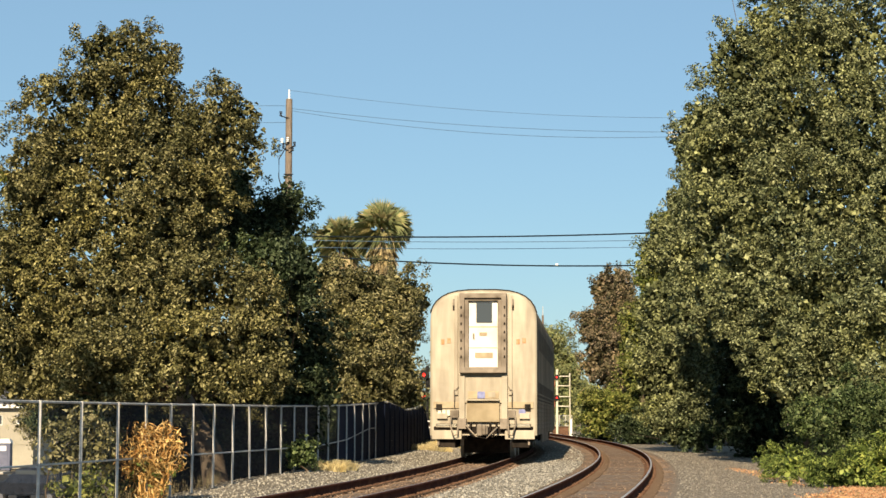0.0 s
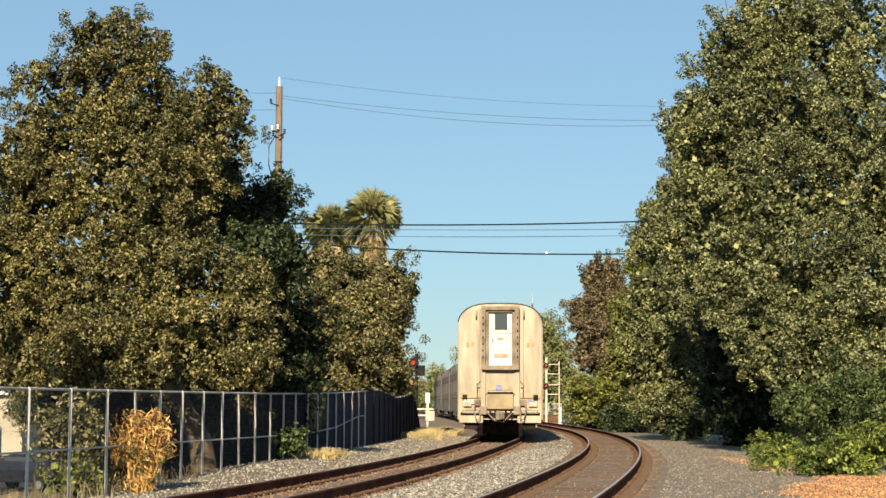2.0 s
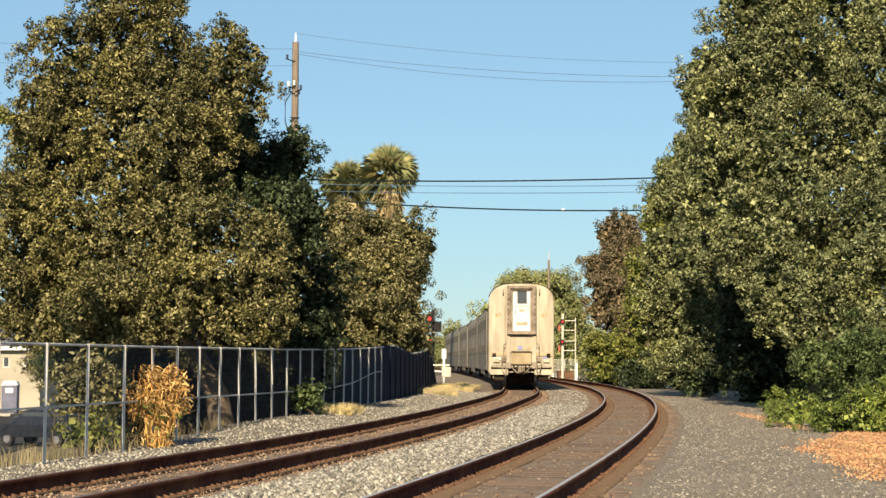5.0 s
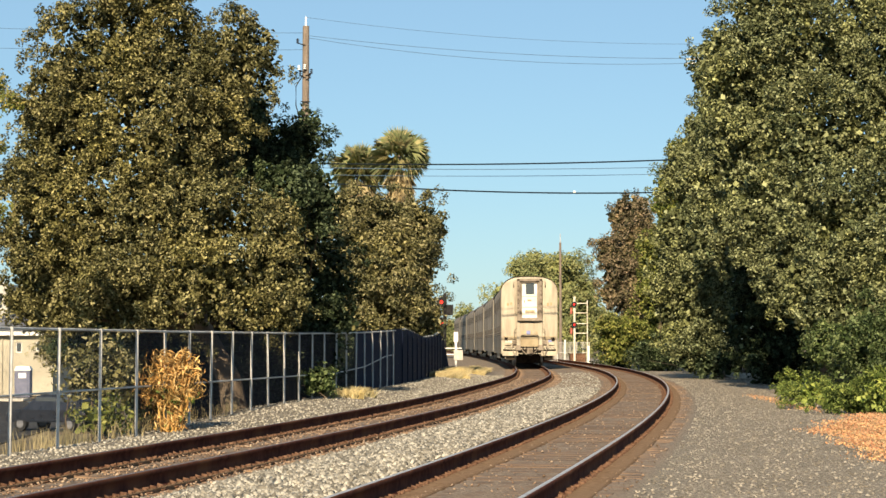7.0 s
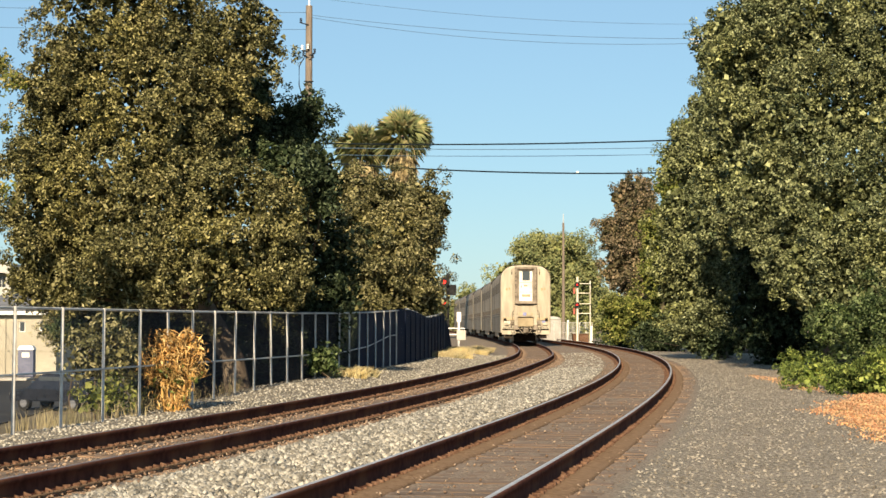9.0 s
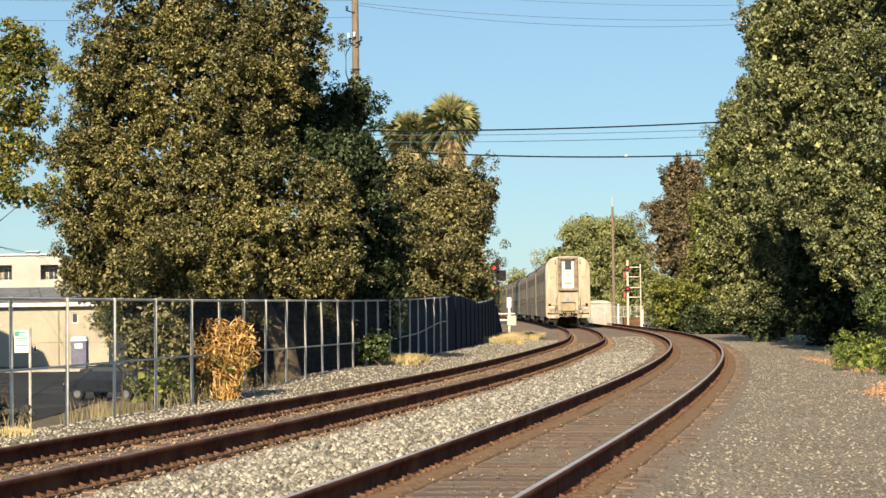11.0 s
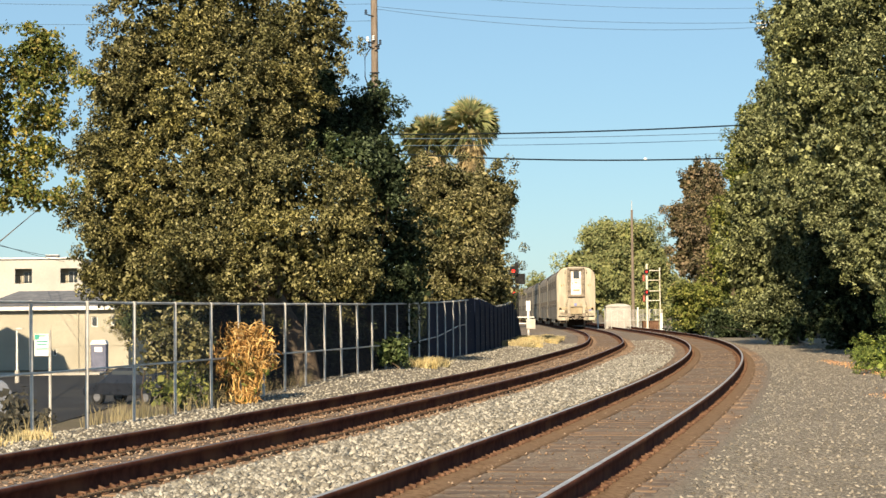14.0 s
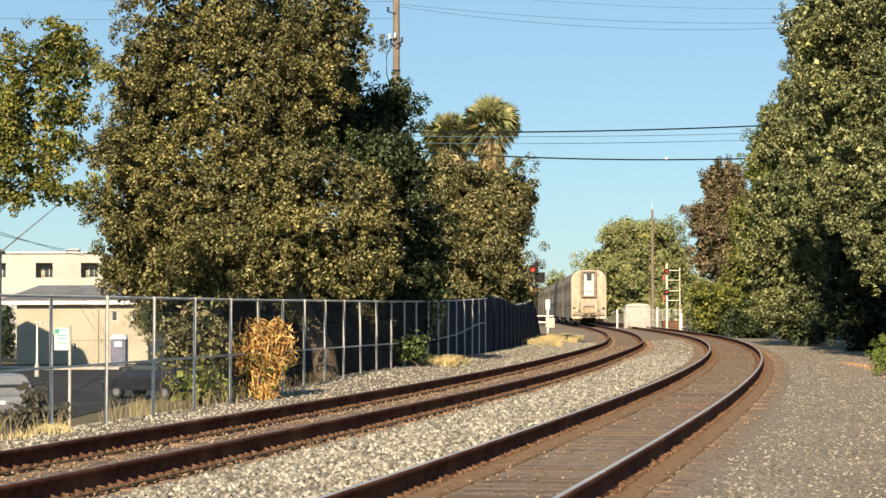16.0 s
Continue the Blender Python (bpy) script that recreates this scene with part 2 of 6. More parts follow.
def ballast_material():
    """Crushed stone with rust and brake dust along the rails."""
    m, nt, N, L, b = shader("ballast")
    tc = N.new("ShaderNodeTexCoord")
    vor = N.new("ShaderNodeTexVoronoi")
    vor.inputs["Scale"].default_value = 22
    L.new(tc.outputs["Object"], vor.inputs["Vector"])
    bw = N.new("ShaderNodeRGBToBW")
    L.new(vor.outputs["Color"], bw.inputs[0])
    stone = ramp(nt, bw.outputs[0], [(0.15, (0.12, 0.105, 0.085)), (0.5, (0.25, 0.222, 0.178)), (0.85, (0.42, 0.385, 0.315))]).outputs[0]
    # colour darkens towards each stone's rim: painted shade between the stones
    gap = ramp(nt, vor.outputs["Distance"], [(0.0, (1, 1, 1)), (0.55, (0.45, 0.42, 0.38))]).outputs[0]
    stone = mix(nt, 1.0, stone, gap, "MULTIPLY")
    big = noise_tex(nt, 0.7, 5)
    stone = mix(nt, ramp(nt, big.outputs[0], [(0.45, (0, 0, 0)), (0.75, (0.7, 0.7, 0.7))]).outputs[0], stone, (0.22, 0.19, 0.15))
    rust = N.new("ShaderNodeAttribute")
    rust.attribute_name = "rust"
    spots = noise_tex(nt, 5, 5)
    amount = N.new("ShaderNodeMath")
    amount.operation = "MULTIPLY"
    L.new(rust.outputs["Fac"], amount.inputs[0])
    L.new(ramp(nt, spots.outputs[0], [(0.3, (0.55, 0.55, 0.55)), (0.6, (1, 1, 1))]).outputs[0], amount.inputs[1])
    col = mix(nt, amount.outputs[0], stone, (0.185, 0.13, 0.088))
    fine = N.new("ShaderNodeAttribute")
    fine.attribute_name = "road"
    grit = N.new("ShaderNodeTexVoronoi")
    grit.inputs["Scale"].default_value = 34
    L.new(tc.outputs["Object"], grit.inputs["Vector"])
    grey = N.new("ShaderNodeRGBToBW")
    L.new(grit.outputs["Color"], grey.inputs[0])
    road = ramp(nt, grey.outputs[0], [(0.15, (0.14, 0.12, 0.092)), (0.5, (0.275, 0.236, 0.182)), (0.85, (0.42, 0.372, 0.30))]).outputs[0]
    # the same painted shade between the finer grit of the road
    road = mix(nt, 1.0, road, ramp(nt, grit.outputs["Distance"], [(0.1, (1.08, 1.08, 1.08)), (0.6, (0.55, 0.52, 0.48))]).outputs[0], "MULTIPLY")
    patches = noise_tex(nt, 0.9, 5)
    road = mix(nt, 1.0, road, ramp(nt, patches.outputs[0], [(0.35, (0.86, 0.85, 0.83)), (0.65, (1.12, 1.12, 1.12))]).outputs[0], "MULTIPLY")
    col = mix(nt, fine.outputs["Fac"], col, road)
    L.new(col, b.inputs["Base Color"])
    b.inputs["Roughness"].default_value = 0.95
    bp = N.new("ShaderNodeBump")
    bp.inputs["Strength"].default_value, bp.inputs["Distance"].default_value = 0.9, 0.03
    L.new(vor.outputs["Distance"], bp.inputs["Height"])
    bp.invert = True
    L.new(bp.outputs[0], b.inputs["Normal"])
    return m


def stone_material(name, lo, mid, hi):
    m, nt, N, L, b = shader(name)
    geo = N.new("ShaderNodeNewGeometry")
    L.new(ramp(nt, geo.outputs["Random Per Island"], [(0, lo), (0.5, mid), (1, hi)]).outputs[0], b.inputs["Base Color"])
    b.inputs["Roughness"].default_value = 0.9
    return m


def chain_link_material(name, wire, cover):
    """Woven wire: diamonds of wire with open air between; cover is the wire's share."""
    m, nt, N, L, b = shader(name)
    b.inputs["Base Color"].default_value = (*wire, 1)
    b.inputs["Roughness"].default_value = 0.75
    b.inputs["Specular IOR Level"].default_value = 0.12
    uv = N.new("ShaderNodeUVMap")
    sep = N.new("ShaderNodeSeparateXYZ")
    L.new(uv.outputs[0], sep.inputs[0])
    lines = []
    for sign in ("ADD", "SUBTRACT"):
        a = N.new("ShaderNodeMath"); a.operation = sign
        L.new(sep.outputs[0], a.inputs[0]); L.new(sep.outputs[1], a.inputs[1])
        s = N.new("ShaderNodeMath"); s.operation = "MULTIPLY"; s.inputs[1].default_value = 1 / 0.06
        L.new(a.outputs[0], s.inputs[0])
        fr = N.new("ShaderNodeMath"); fr.operation = "FRACT"
        L.new(s.outputs[0], fr.inputs[0])
        lt = N.new("ShaderNodeMath"); lt.operation = "LESS_THAN"; lt.inputs[1].default_value = cover / 2
        L.new(fr.outputs[0], lt.inputs[0])
        lines.append(lt)
    mx = N.new("ShaderNodeMath"); mx.operation = "MAXIMUM"
    L.new(lines[0].outputs[0], mx.inputs[0]); L.new(lines[1].outputs[0], mx.inputs[1])
    clear = N.new("ShaderNodeBsdfTransparent")
    ms = N.new("ShaderNodeMixShader")
    L.new(mx.outputs[0], ms.inputs[0])
    L.new(clear.outputs[0], ms.inputs[1]); L.new(b.outputs[0], ms.inputs[2])
    L.new(ms.outputs[0], N["Material Output"].inputs[0])
    return m


M_BALLAST = ballast_material()
M_STONE = stone_material("ballast_stones", (0.085, 0.077, 0.062), (0.215, 0.197, 0.16), (0.44, 0.41, 0.345))
M_ROADSTONE = stone_material("road_stones", (0.075, 0.064, 0.050), (0.18, 0.158, 0.125), (0.32, 0.287, 0.235))
M_RUSTSTONE = stone_material("rusty_stones", (0.10, 0.065, 0.04), (0.20, 0.13, 0.085), (0.36, 0.27, 0.19))
M_NAVYPIPE = surface("navy_screen_cloth", (0.006, 0.009, 0.020), (0.012, 0.017, 0.034), 6, 0.9, bump=0.1)
M_MESH = chain_link_material("chain_link", (0.20, 0.20, 0.195), 0.13)
M_MESHHALF = chain_link_material("half_screened_chain_link", (0.010, 0.012, 0.020), 0.75)
M_MESHSCREEN = chain_link_material("screened_chain_link", (0.009, 0.015, 0.036), 1.9)


def tie_material():
    """Weathered tie wood, orange with rail dust in a band beside each rail."""
    m, nt, N, L, b = shader("tie_wood_dusty")
    grain = noise_tex(nt, 5, 6, stretch=(0.25, 5, 5))
    col = ramp(nt, grain.outputs[0], [(0.35, (0.08, 0.052, 0.034)), (0.65, (0.185, 0.128, 0.088))]).outputs[0]
    info = N.new("ShaderNodeObjectInfo")
    col = mix(nt, 1.0, col, ramp(nt, info.outputs["Random"], [(0, (0.7, 0.7, 0.7)), (1, (1.15, 1.12, 1.08))]).outputs[0], "MULTIPLY")
    tc = N.new("ShaderNodeTexCoord")
    sep = N.new("ShaderNodeSeparateXYZ")
    L.new(tc.outputs["Object"], sep.inputs[0])
    band = None
    for at in (-0.62, 0.92):
        d = N.new("ShaderNodeMath"); d.operation = "SUBTRACT"; d.inputs[1].default_value = at
        L.new(sep.outputs[0], d.inputs[0])
        a = N.new("ShaderNodeMath"); a.operation = "ABSOLUTE"
        L.new(d.outputs[0], a.inputs[0])
        r = N.new("ShaderNodeMapRange"); r.inputs[1].default_value, r.inputs[2].default_value, r.inputs[3].default_value, r.inputs[4].default_value = 0.12, 0.26, 0.85, 0.0
        L.new(a.outputs[0], r.inputs[0])
        if band is None:
            band = r.outputs[0]
        else:
            mx = N.new("ShaderNodeMath"); mx.operation = "MAXIMUM"
            L.new(band, mx.inputs[0]); L.new(r.outputs[0], mx.inputs[1])
            band = mx.outputs[0]
    col = mix(nt, band, col, (0.235, 0.145, 0.08))
    L.new(col, b.inputs["Base Color"])
    b.inputs["Roughness"].default_value = 0.92
    bp = N.new("ShaderNodeBump"); bp.inputs["Strength"].default_value, bp.inputs["Distance"].default_value = 0.6, 0.012
    fine = noise_tex(nt, 22, 4, stretch=(0.15, 1, 1))
    L.new(fine.outputs[0], bp.inputs["Height"]); L.new(bp.outputs[0], b.inputs["Normal"])
    return m


M_TIE = tie_material()
M_DUST = surface("rust_dust", (0.13, 0.08, 0.046), (0.245, 0.16, 0.098), 16, 0.95, 0.0, (0.19, 0.125, 0.078), 1.1, 0.7, 30, 0.02)


# ---------------------------------------------------------------- builders
def part(name, bm, material, parent=None, label=""):
    me = bpy.data.meshes.new(name)
    bm.to_mesh(me)
    bm.free()
    me.materials.append(material)
    ob = new(name, me)
    if parent is not None:
        ob.parent = parent
    if label:
        ob["label"] = label
    return ob


def mesh_np(name, verts, faces, material, parent=None, smooth=False):
    """A mesh from number arrays: verts (n, 3), faces (m, k)."""
    verts, faces = np.asarray(verts, np.float32), np.asarray(faces, np.int32)
    me = bpy.data.meshes.new(name)
    m, k = faces.shape
    me.vertices.add(len(verts))
    me.vertices.foreach_set("co", verts.ravel())
    me.loops.add(m * k)
    me.loops.foreach_set("vertex_index", faces.ravel())
    me.polygons.add(m)
    me.polygons.foreach_set("loop_start", np.arange(0, m * k, k, dtype=np.int32))
    if smooth:
        me.polygons.foreach_set("use_smooth", np.ones(m, bool))
    me.update(calc_edges=True)
    me.materials.append(material)
    ob = new(name, me)
    if parent is not None:
        ob.parent = parent
    return ob


def thing(name, at, label, category, group="", kind="", turn=0):
    ob = new(name)
    ob.matrix_basis = pose(*at, 0, 0, turn)
    ob.empty_display_size = 0.3
    return tagged(ob, label, category, group, kind)


def box(bm, c, s, bevel=0.0, turn=None):
    m = Matrix.Translation(c) @ (turn or Matrix.Identity(4)) @ Matrix.Diagonal((*s, 1))
    r = bmesh.ops.create_cube(bm, size=1.0, matrix=m)
    if bevel:
        edges = list({e for v in r["verts"] for e in v.link_edges})
        bmesh.ops.bevel(bm, geom=edges, offset=bevel, segments=2, affect="EDGES", profile=0.5)
    return bm


def tube(bm, p0, p1, r0, r1=None, seg=8, caps=True):
    p0, p1 = Vector(p0), Vector(p1)
    d = p1 - p0
    m = Matrix.Translation((p0 + p1) / 2) @ d.to_track_quat("Z", "Y").to_matrix().to_4x4()
    bmesh.ops.create_cone(bm, cap_ends=caps, segments=seg, radius1=r0, radius2=r0 if r1 is None else r1, depth=d.length, matrix=m)
    return bm


def limb(bm, pts, radii, seg=8):
    """A bent, tapering tube through points."""
    rings = []
    for i, (p, r) in enumerate(zip(pts, radii)):
        p = Vector(p)
        d = Vector(pts[min(i + 1, len(pts) - 1)]) - Vector(pts[max(i - 1, 0)])
        q = d.to_track_quat("Z", "Y")
        rings.append([bm.verts.new(p + q @ Vector((r * math.cos(a), r * math.sin(a), 0))) for a in [2 * math.pi * k / seg for k in range(seg)]])
    for a, b in zip(rings, rings[1:]):
        for k in range(seg):
            f = bm.faces.new((a[k], a[(k + 1) % seg], b[(k + 1) % seg], b[k]))
            f.smooth = True
    bm.faces.new(rings[-1])
    return bm


def fresh():
    return bmesh.new()

# ---------------------------------------------------------------- the line: a long left-hand bend that eases into a straight
KNOTS_S = (-30, -12, 20, 50, 85, 120, 160, 300, 480)
KNOTS_K = (0.00024, 0.00024, 0.00172, 0.0021, 0.00173, 0.0003, 0.0002, 0, 0)
DS = 0.25
LINE_S = np.arange(-60, 480, DS)
LINE_A = np.concatenate([[0], np.cumsum(np.interp(LINE_S, KNOTS_S, KNOTS_K)[:-1] * DS)])
LINE_A += -0.23242 - np.interp(0, LINE_S, LINE_A)
LINE_X = np.cumsum(-np.sin(LINE_A) * DS)
LINE_Y = np.cumsum(np.cos(LINE_A) * DS)
LINE_X += -1.109 - np.interp(0, LINE_S, LINE_X)
LINE_Y += 8.0 - np.interp(0, LINE_S, LINE_Y)
TRACK_RIGHT, TRACK_LEFT = 0.0, -3.956
HALF_GAUGE, RAIL_TOP = 0.7525, 0.18


def line_at(s, lat):
    """Place and heading on the line, s metres along it and lat metres to its right."""
    # the left-hand track swings a little wide of the other through the bend
    lat = lat - 0.17 * np.exp(-((s - 50) / 15.0) ** 2) * np.clip((-2.2 - lat) / 0.7, 0, 1) * np.clip((lat + 7.2) / 1.2, 0, 1)
    lat = lat + np.interp(s, (68, 80, 92, 112, 140, 168, 300), (0, -0.06, 0, 0.19, 0.28, 0.25, 0.25)) * np.clip((-2.2 - lat) / 0.7, 0, 1) * np.clip((lat + 7.2) / 1.2, 0, 1)
    a, x, y = np.interp(s, LINE_S, LINE_A), np.interp(s, LINE_S, LINE_X), np.interp(s, LINE_S, LINE_Y)
    return x + lat * np.cos(a), y + lat * np.sin(a), a


def sweep(name, stations, profile, material, parent=None, smooth=False, closed=True):
    """A section of (lat, z) points swept along the line."""
    prof = np.asarray(profile, float)
    n, k = len(stations), len(prof)
    lat = np.broadcast_to(prof[:, 0], (n, k))
    x, y, _ = line_at(np.repeat(np.asarray(stations, float)[:, None], k, 1), lat)
    v = np.stack([x, y, np.broadcast_to(prof[:, 1], (n, k))], 2).reshape(-1, 3)
    i, j = np.meshgrid(np.arange(n - 1), np.arange(k if closed else k - 1), indexing="ij")
    j2 = (j + 1) % k
    f = np.stack([i * k + j, i * k + j2, (i + 1) * k + j2, (i + 1) * k + j], -1).reshape(-1, 4)
    return mesh_np(name, v, f, material, parent, smooth)


LAT_Z = [(-400, -2.6), (-30, -2.6), (-19, -2.5), (-11.5, -1.0), (-9.0, -0.32), (-8.0, -0.19), (-6.6, -0.15), (-5.6, -0.06), (5, -0.14), (7, -0.2), (12, -0.25), (400, -0.3)]


def ground_z(lat):
    p = np.array(LAT_Z)
    return np.interp(lat, p[:, 0], p[:, 1])


def rise(s, lat):
    """The shoulder heaps up towards the fence further along the line."""
    return np.interp(s, (24, 34, 60, 75, 98, 115), (0, 0.22, 0.28, 0.36, 0.36, 0)) * np.clip((-5.7 - lat) / 1.5, 0, 1) * np.clip((lat + 13) / 4, 0, 1)


def along(x, y):
    """How far along the line a place lies."""
    sel = slice(0, None, 8)
    lx, ly, ls = LINE_X[sel], LINE_Y[sel], LINE_S[sel]
    x, y = np.atleast_1d(x), np.atleast_1d(y)
    return np.concatenate([ls[np.hypot(x[c:c + 4000, None] - lx, y[c:c + 4000, None] - ly).argmin(1)] for c in range(0, len(x), 4000)])


def lateral(x, y):
    """How far a place lies to the right of the line (left is negative)."""
    x, y = np.atleast_1d(x), np.atleast_1d(y)
    sel = slice(0, None, 8)
    lx, ly, la = LINE_X[sel], LINE_Y[sel], LINE_A[sel]
    out = np.empty(len(x))
    for c in range(0, len(x), 4000):
        d = np.hypot(x[c:c + 4000, None] - lx, y[c:c + 4000, None] - ly).argmin(1)
        out[c:c + 4000] = (x[c:c + 4000] - lx[d]) * np.cos(la[d]) + (y[c:c + 4000] - ly[d]) * np.sin(la[d])
    return out


def earth(x, y):
    lat = lateral(x, y)
    return float(ground_z(lat)[0] + rise(along(x, y), lat)[0])


def build_ground():
    gx = np.concatenate([-np.geomspace(2500, 62, 14), np.arange(-60, 60, 1.5), np.geomspace(60, 2500, 14)])
    gy = np.concatenate([-np.geomspace(800, 42, 8), np.arange(-40, 330, 2.0), np.geomspace(332, 4500, 14)])
    X, Y = np.meshgrid(gx, gy)
    lat = lateral(X.ravel(), Y.ravel())
    z = ground_z(lat) + rise(along(X.ravel(), Y.ravel()), lat) - 0.06
    rough = np.array([noise.noise((x * 0.35, y * 0.35, 0)) for x, y in zip(X.ravel(), Y.ravel())])
    z += rough * 0.06 * (np.abs(lat) > 7)
    v = np.stack([X.ravel(), Y.ravel(), z], 1)
    n, k = X.shape
    i, j = np.meshgrid(np.arange(n - 1), np.arange(k - 1), indexing="ij")
    f = np.stack([i * k + j, i * k + j + 1, (i + 1) * k + j + 1, (i + 1) * k + j], -1).reshape(-1, 4)
    ob = mesh_np("ground", v, f, M_DIRT, smooth=True)
    tagged(ob, "dry brown earth with thin weeds beside the railway", "ground", kind="structure")


def build_ballast():
    st = np.concatenate([np.arange(-40, 2, 1.0), np.arange(2, 60, 0.22), np.arange(60, 120, 0.6), np.arange(120, 470, 2.0)])
    lats = np.concatenate([np.arange(-8.6, 6.0, 0.14), np.arange(6.0, 8.8, 0.3)])
    S, LT = np.meshgrid(st, lats, indexing="ij")
    x, y, _ = line_at(S, LT)
    z = ground_z(LT) + rise(S, LT)
    between = np.clip(1 - np.abs(LT + 1.98) / 0.75, 0, 1)
    inside = np.clip((3.95 - np.abs(LT + 1.98)) / 0.6, 0, 1)
    z = z * (1 - inside) + inside * (-0.014 + 0.045 * between ** 0.5)
    z += 0.009 * np.sin(S * 9 + LT * 13) * np.sin(LT * 11 - S * 7)
    n, k = S.shape
    v = np.stack([x, y, z], 2).reshape(-1, 3)
    i, j = np.meshgrid(np.arange(n - 1), np.arange(k - 1), indexing="ij")
    f = np.stack([i * k + j, i * k + j + 1, (i + 1) * k + j + 1, (i + 1) * k + j], -1).reshape(-1, 4)
    ob = mesh_np("ballast_bed", v, f, M_BALLAST, smooth=True)
    # dust from the rails settles beside them; the road on the right is worn fine
    rust = np.zeros_like(LT)
    for track in (TRACK_LEFT, TRACK_RIGHT):
        for side in (-HALF_GAUGE, HALF_GAUGE):
            rust = np.maximum(rust, np.exp(-((LT - track - side - 0.1) / 0.28) ** 2))
        rust = np.maximum(rust, 0.8 * (np.abs(LT - track) < 1.35))
        if track == TRACK_RIGHT:
            rust = np.maximum(rust, 1.0 * (np.abs(LT - track - 1.0) < 0.2))
    rust = np.maximum(rust, 0.85 * np.clip((S - 34) / 26, 0, 1) * (LT > -5.5) * (LT < 1.8))
    rust = np.maximum(rust, 0.5 * np.clip((S - 62) / 20, 0, 1) * (LT <= -5.5))
    road = np.clip((LT - 1.3) / 0.35, 0, 1)
    for key, val in (("rust", rust), ("road", road)):
        at = ob.data.attributes.new(key, "FLOAT", "POINT")
        at.data.foreach_set("value", val.ravel().astype(np.float32))
    tagged(ob, "grey crushed stone ballast stained with rust along the rails", "ballast", kind="structure")


ICO = None


def stones(name, label, material, count, s_range, lat_range, size, zlift, seed, clump=1.0):
    """Loose stones lying on the bed, one mesh."""
    global ICO
    rng = np.random.default_rng(seed)
    if ICO is None:
        ICO = (np.array([(1, 0, 0), (0, 1, 0), (-1, 0, 0), (0, -1, 0), (0.25, 0.1, 0.85), (0, 0, -0.8)], float),
               np.array([(0, 1, 4), (1, 2, 4), (2, 3, 4), (3, 0, 4), (1, 0, 5), (2, 1, 5), (3, 2, 5), (0, 3, 5)]))
    V, Fc = ICO
    u = rng.random(count)
    s = s_range[0] + (s_range[1] - s_range[0]) * u ** clump
    lat = rng.uniform(*lat_range, count)
    x, y, a = line_at(s, lat)
    inside = np.clip((3.95 - np.abs(lat + 1.98)) / 0.6, 0, 1)
    z = (ground_z(lat) + rise(s, lat)) * (1 - inside) + inside * (-0.014 + 0.045 * np.clip(1 - np.abs(lat + 1.98) / 0.75, 0, 1) ** 0.5) + zlift
    sc = rng.uniform(size[0], size[1], (count, 1)) * rng.uniform(0.6, 1.15, (count, 3)) * np.array([1, 1, 0.8])
    jit = rng.uniform(0.55, 1.3, (count, len(V), 1))
    th = rng.uniform(0, 6.28, count)
    v = V[None] * jit * sc[:, None]
    c, sn = np.cos(th)[:, None], np.sin(th)[:, None]
    vx, vy = v[..., 0] * c - v[..., 1] * sn, v[..., 0] * sn + v[..., 1] * c
    tilt = rng.normal(0, 0.4, count)[:, None]
    vz = v[..., 2] + vx * tilt
    out = np.stack([vx + x[:, None], vy + y[:, None], vz + z[:, None]], 2).reshape(-1, 3)
    fc = (Fc[None] + (np.arange(count) * len(V))[:, None, None]).reshape(-1, 3)
    ob = mesh_np(name, out, fc, material)
    return tagged(ob, label, "stones", kind="stuff")


build_ground()
build_ballast()

# ---------------------------------------------------------------- trees and shrubs
def leaf_mesh(name, centres, outs, per, spread, size, material, parent, rng, droop=0.0, slim=0.5):
    """Clumps of small folded leaves round the given centres."""
    n = len(centres) * per
    c = np.repeat(centres, per, 0)
    o = np.repeat(outs, per, 0)
    way = rng.normal(0, 1, (n, 3))
    way /= np.linalg.norm(way, axis=1, keepdims=True)
    p = c + way * (spread * rng.uniform(0.25, 1.05, (n, 1)) ** 0.7) * np.array([1, 1, 0.95])
    nrm = way * 0.3 + o * 0.4 + np.array([0, 0, 0.3]) + rng.normal(0, 0.62, (n, 3))
    nrm /= np.linalg.norm(nrm, axis=1, keepdims=True)
    t = rng.normal(0, 1, (n, 3)) + np.array([0, 0, -droop])
    t -= nrm * (t * nrm).sum(1, keepdims=True)
    t /= np.linalg.norm(t, axis=1, keepdims=True)
    w = np.cross(nrm, t)
    ln = size * rng.uniform(0.6, 1.3, (n, 1))
    wd = ln * slim
    fold = nrm * ln * 0.13
    v = np.stack([p - t * ln * 0.5, p + w * wd * 0.5 + fold, p + t * ln * 0.5, p - w * wd * 0.5 + fold], 1).reshape(-1, 3)
    i = np.arange(n)[:, None] * 4
    f = np.concatenate([i + np.array([0, 1, 2]), i + np.array([0, 2, 3])], 1).reshape(-1, 3)
    return mesh_np(name, v, f, material, parent)


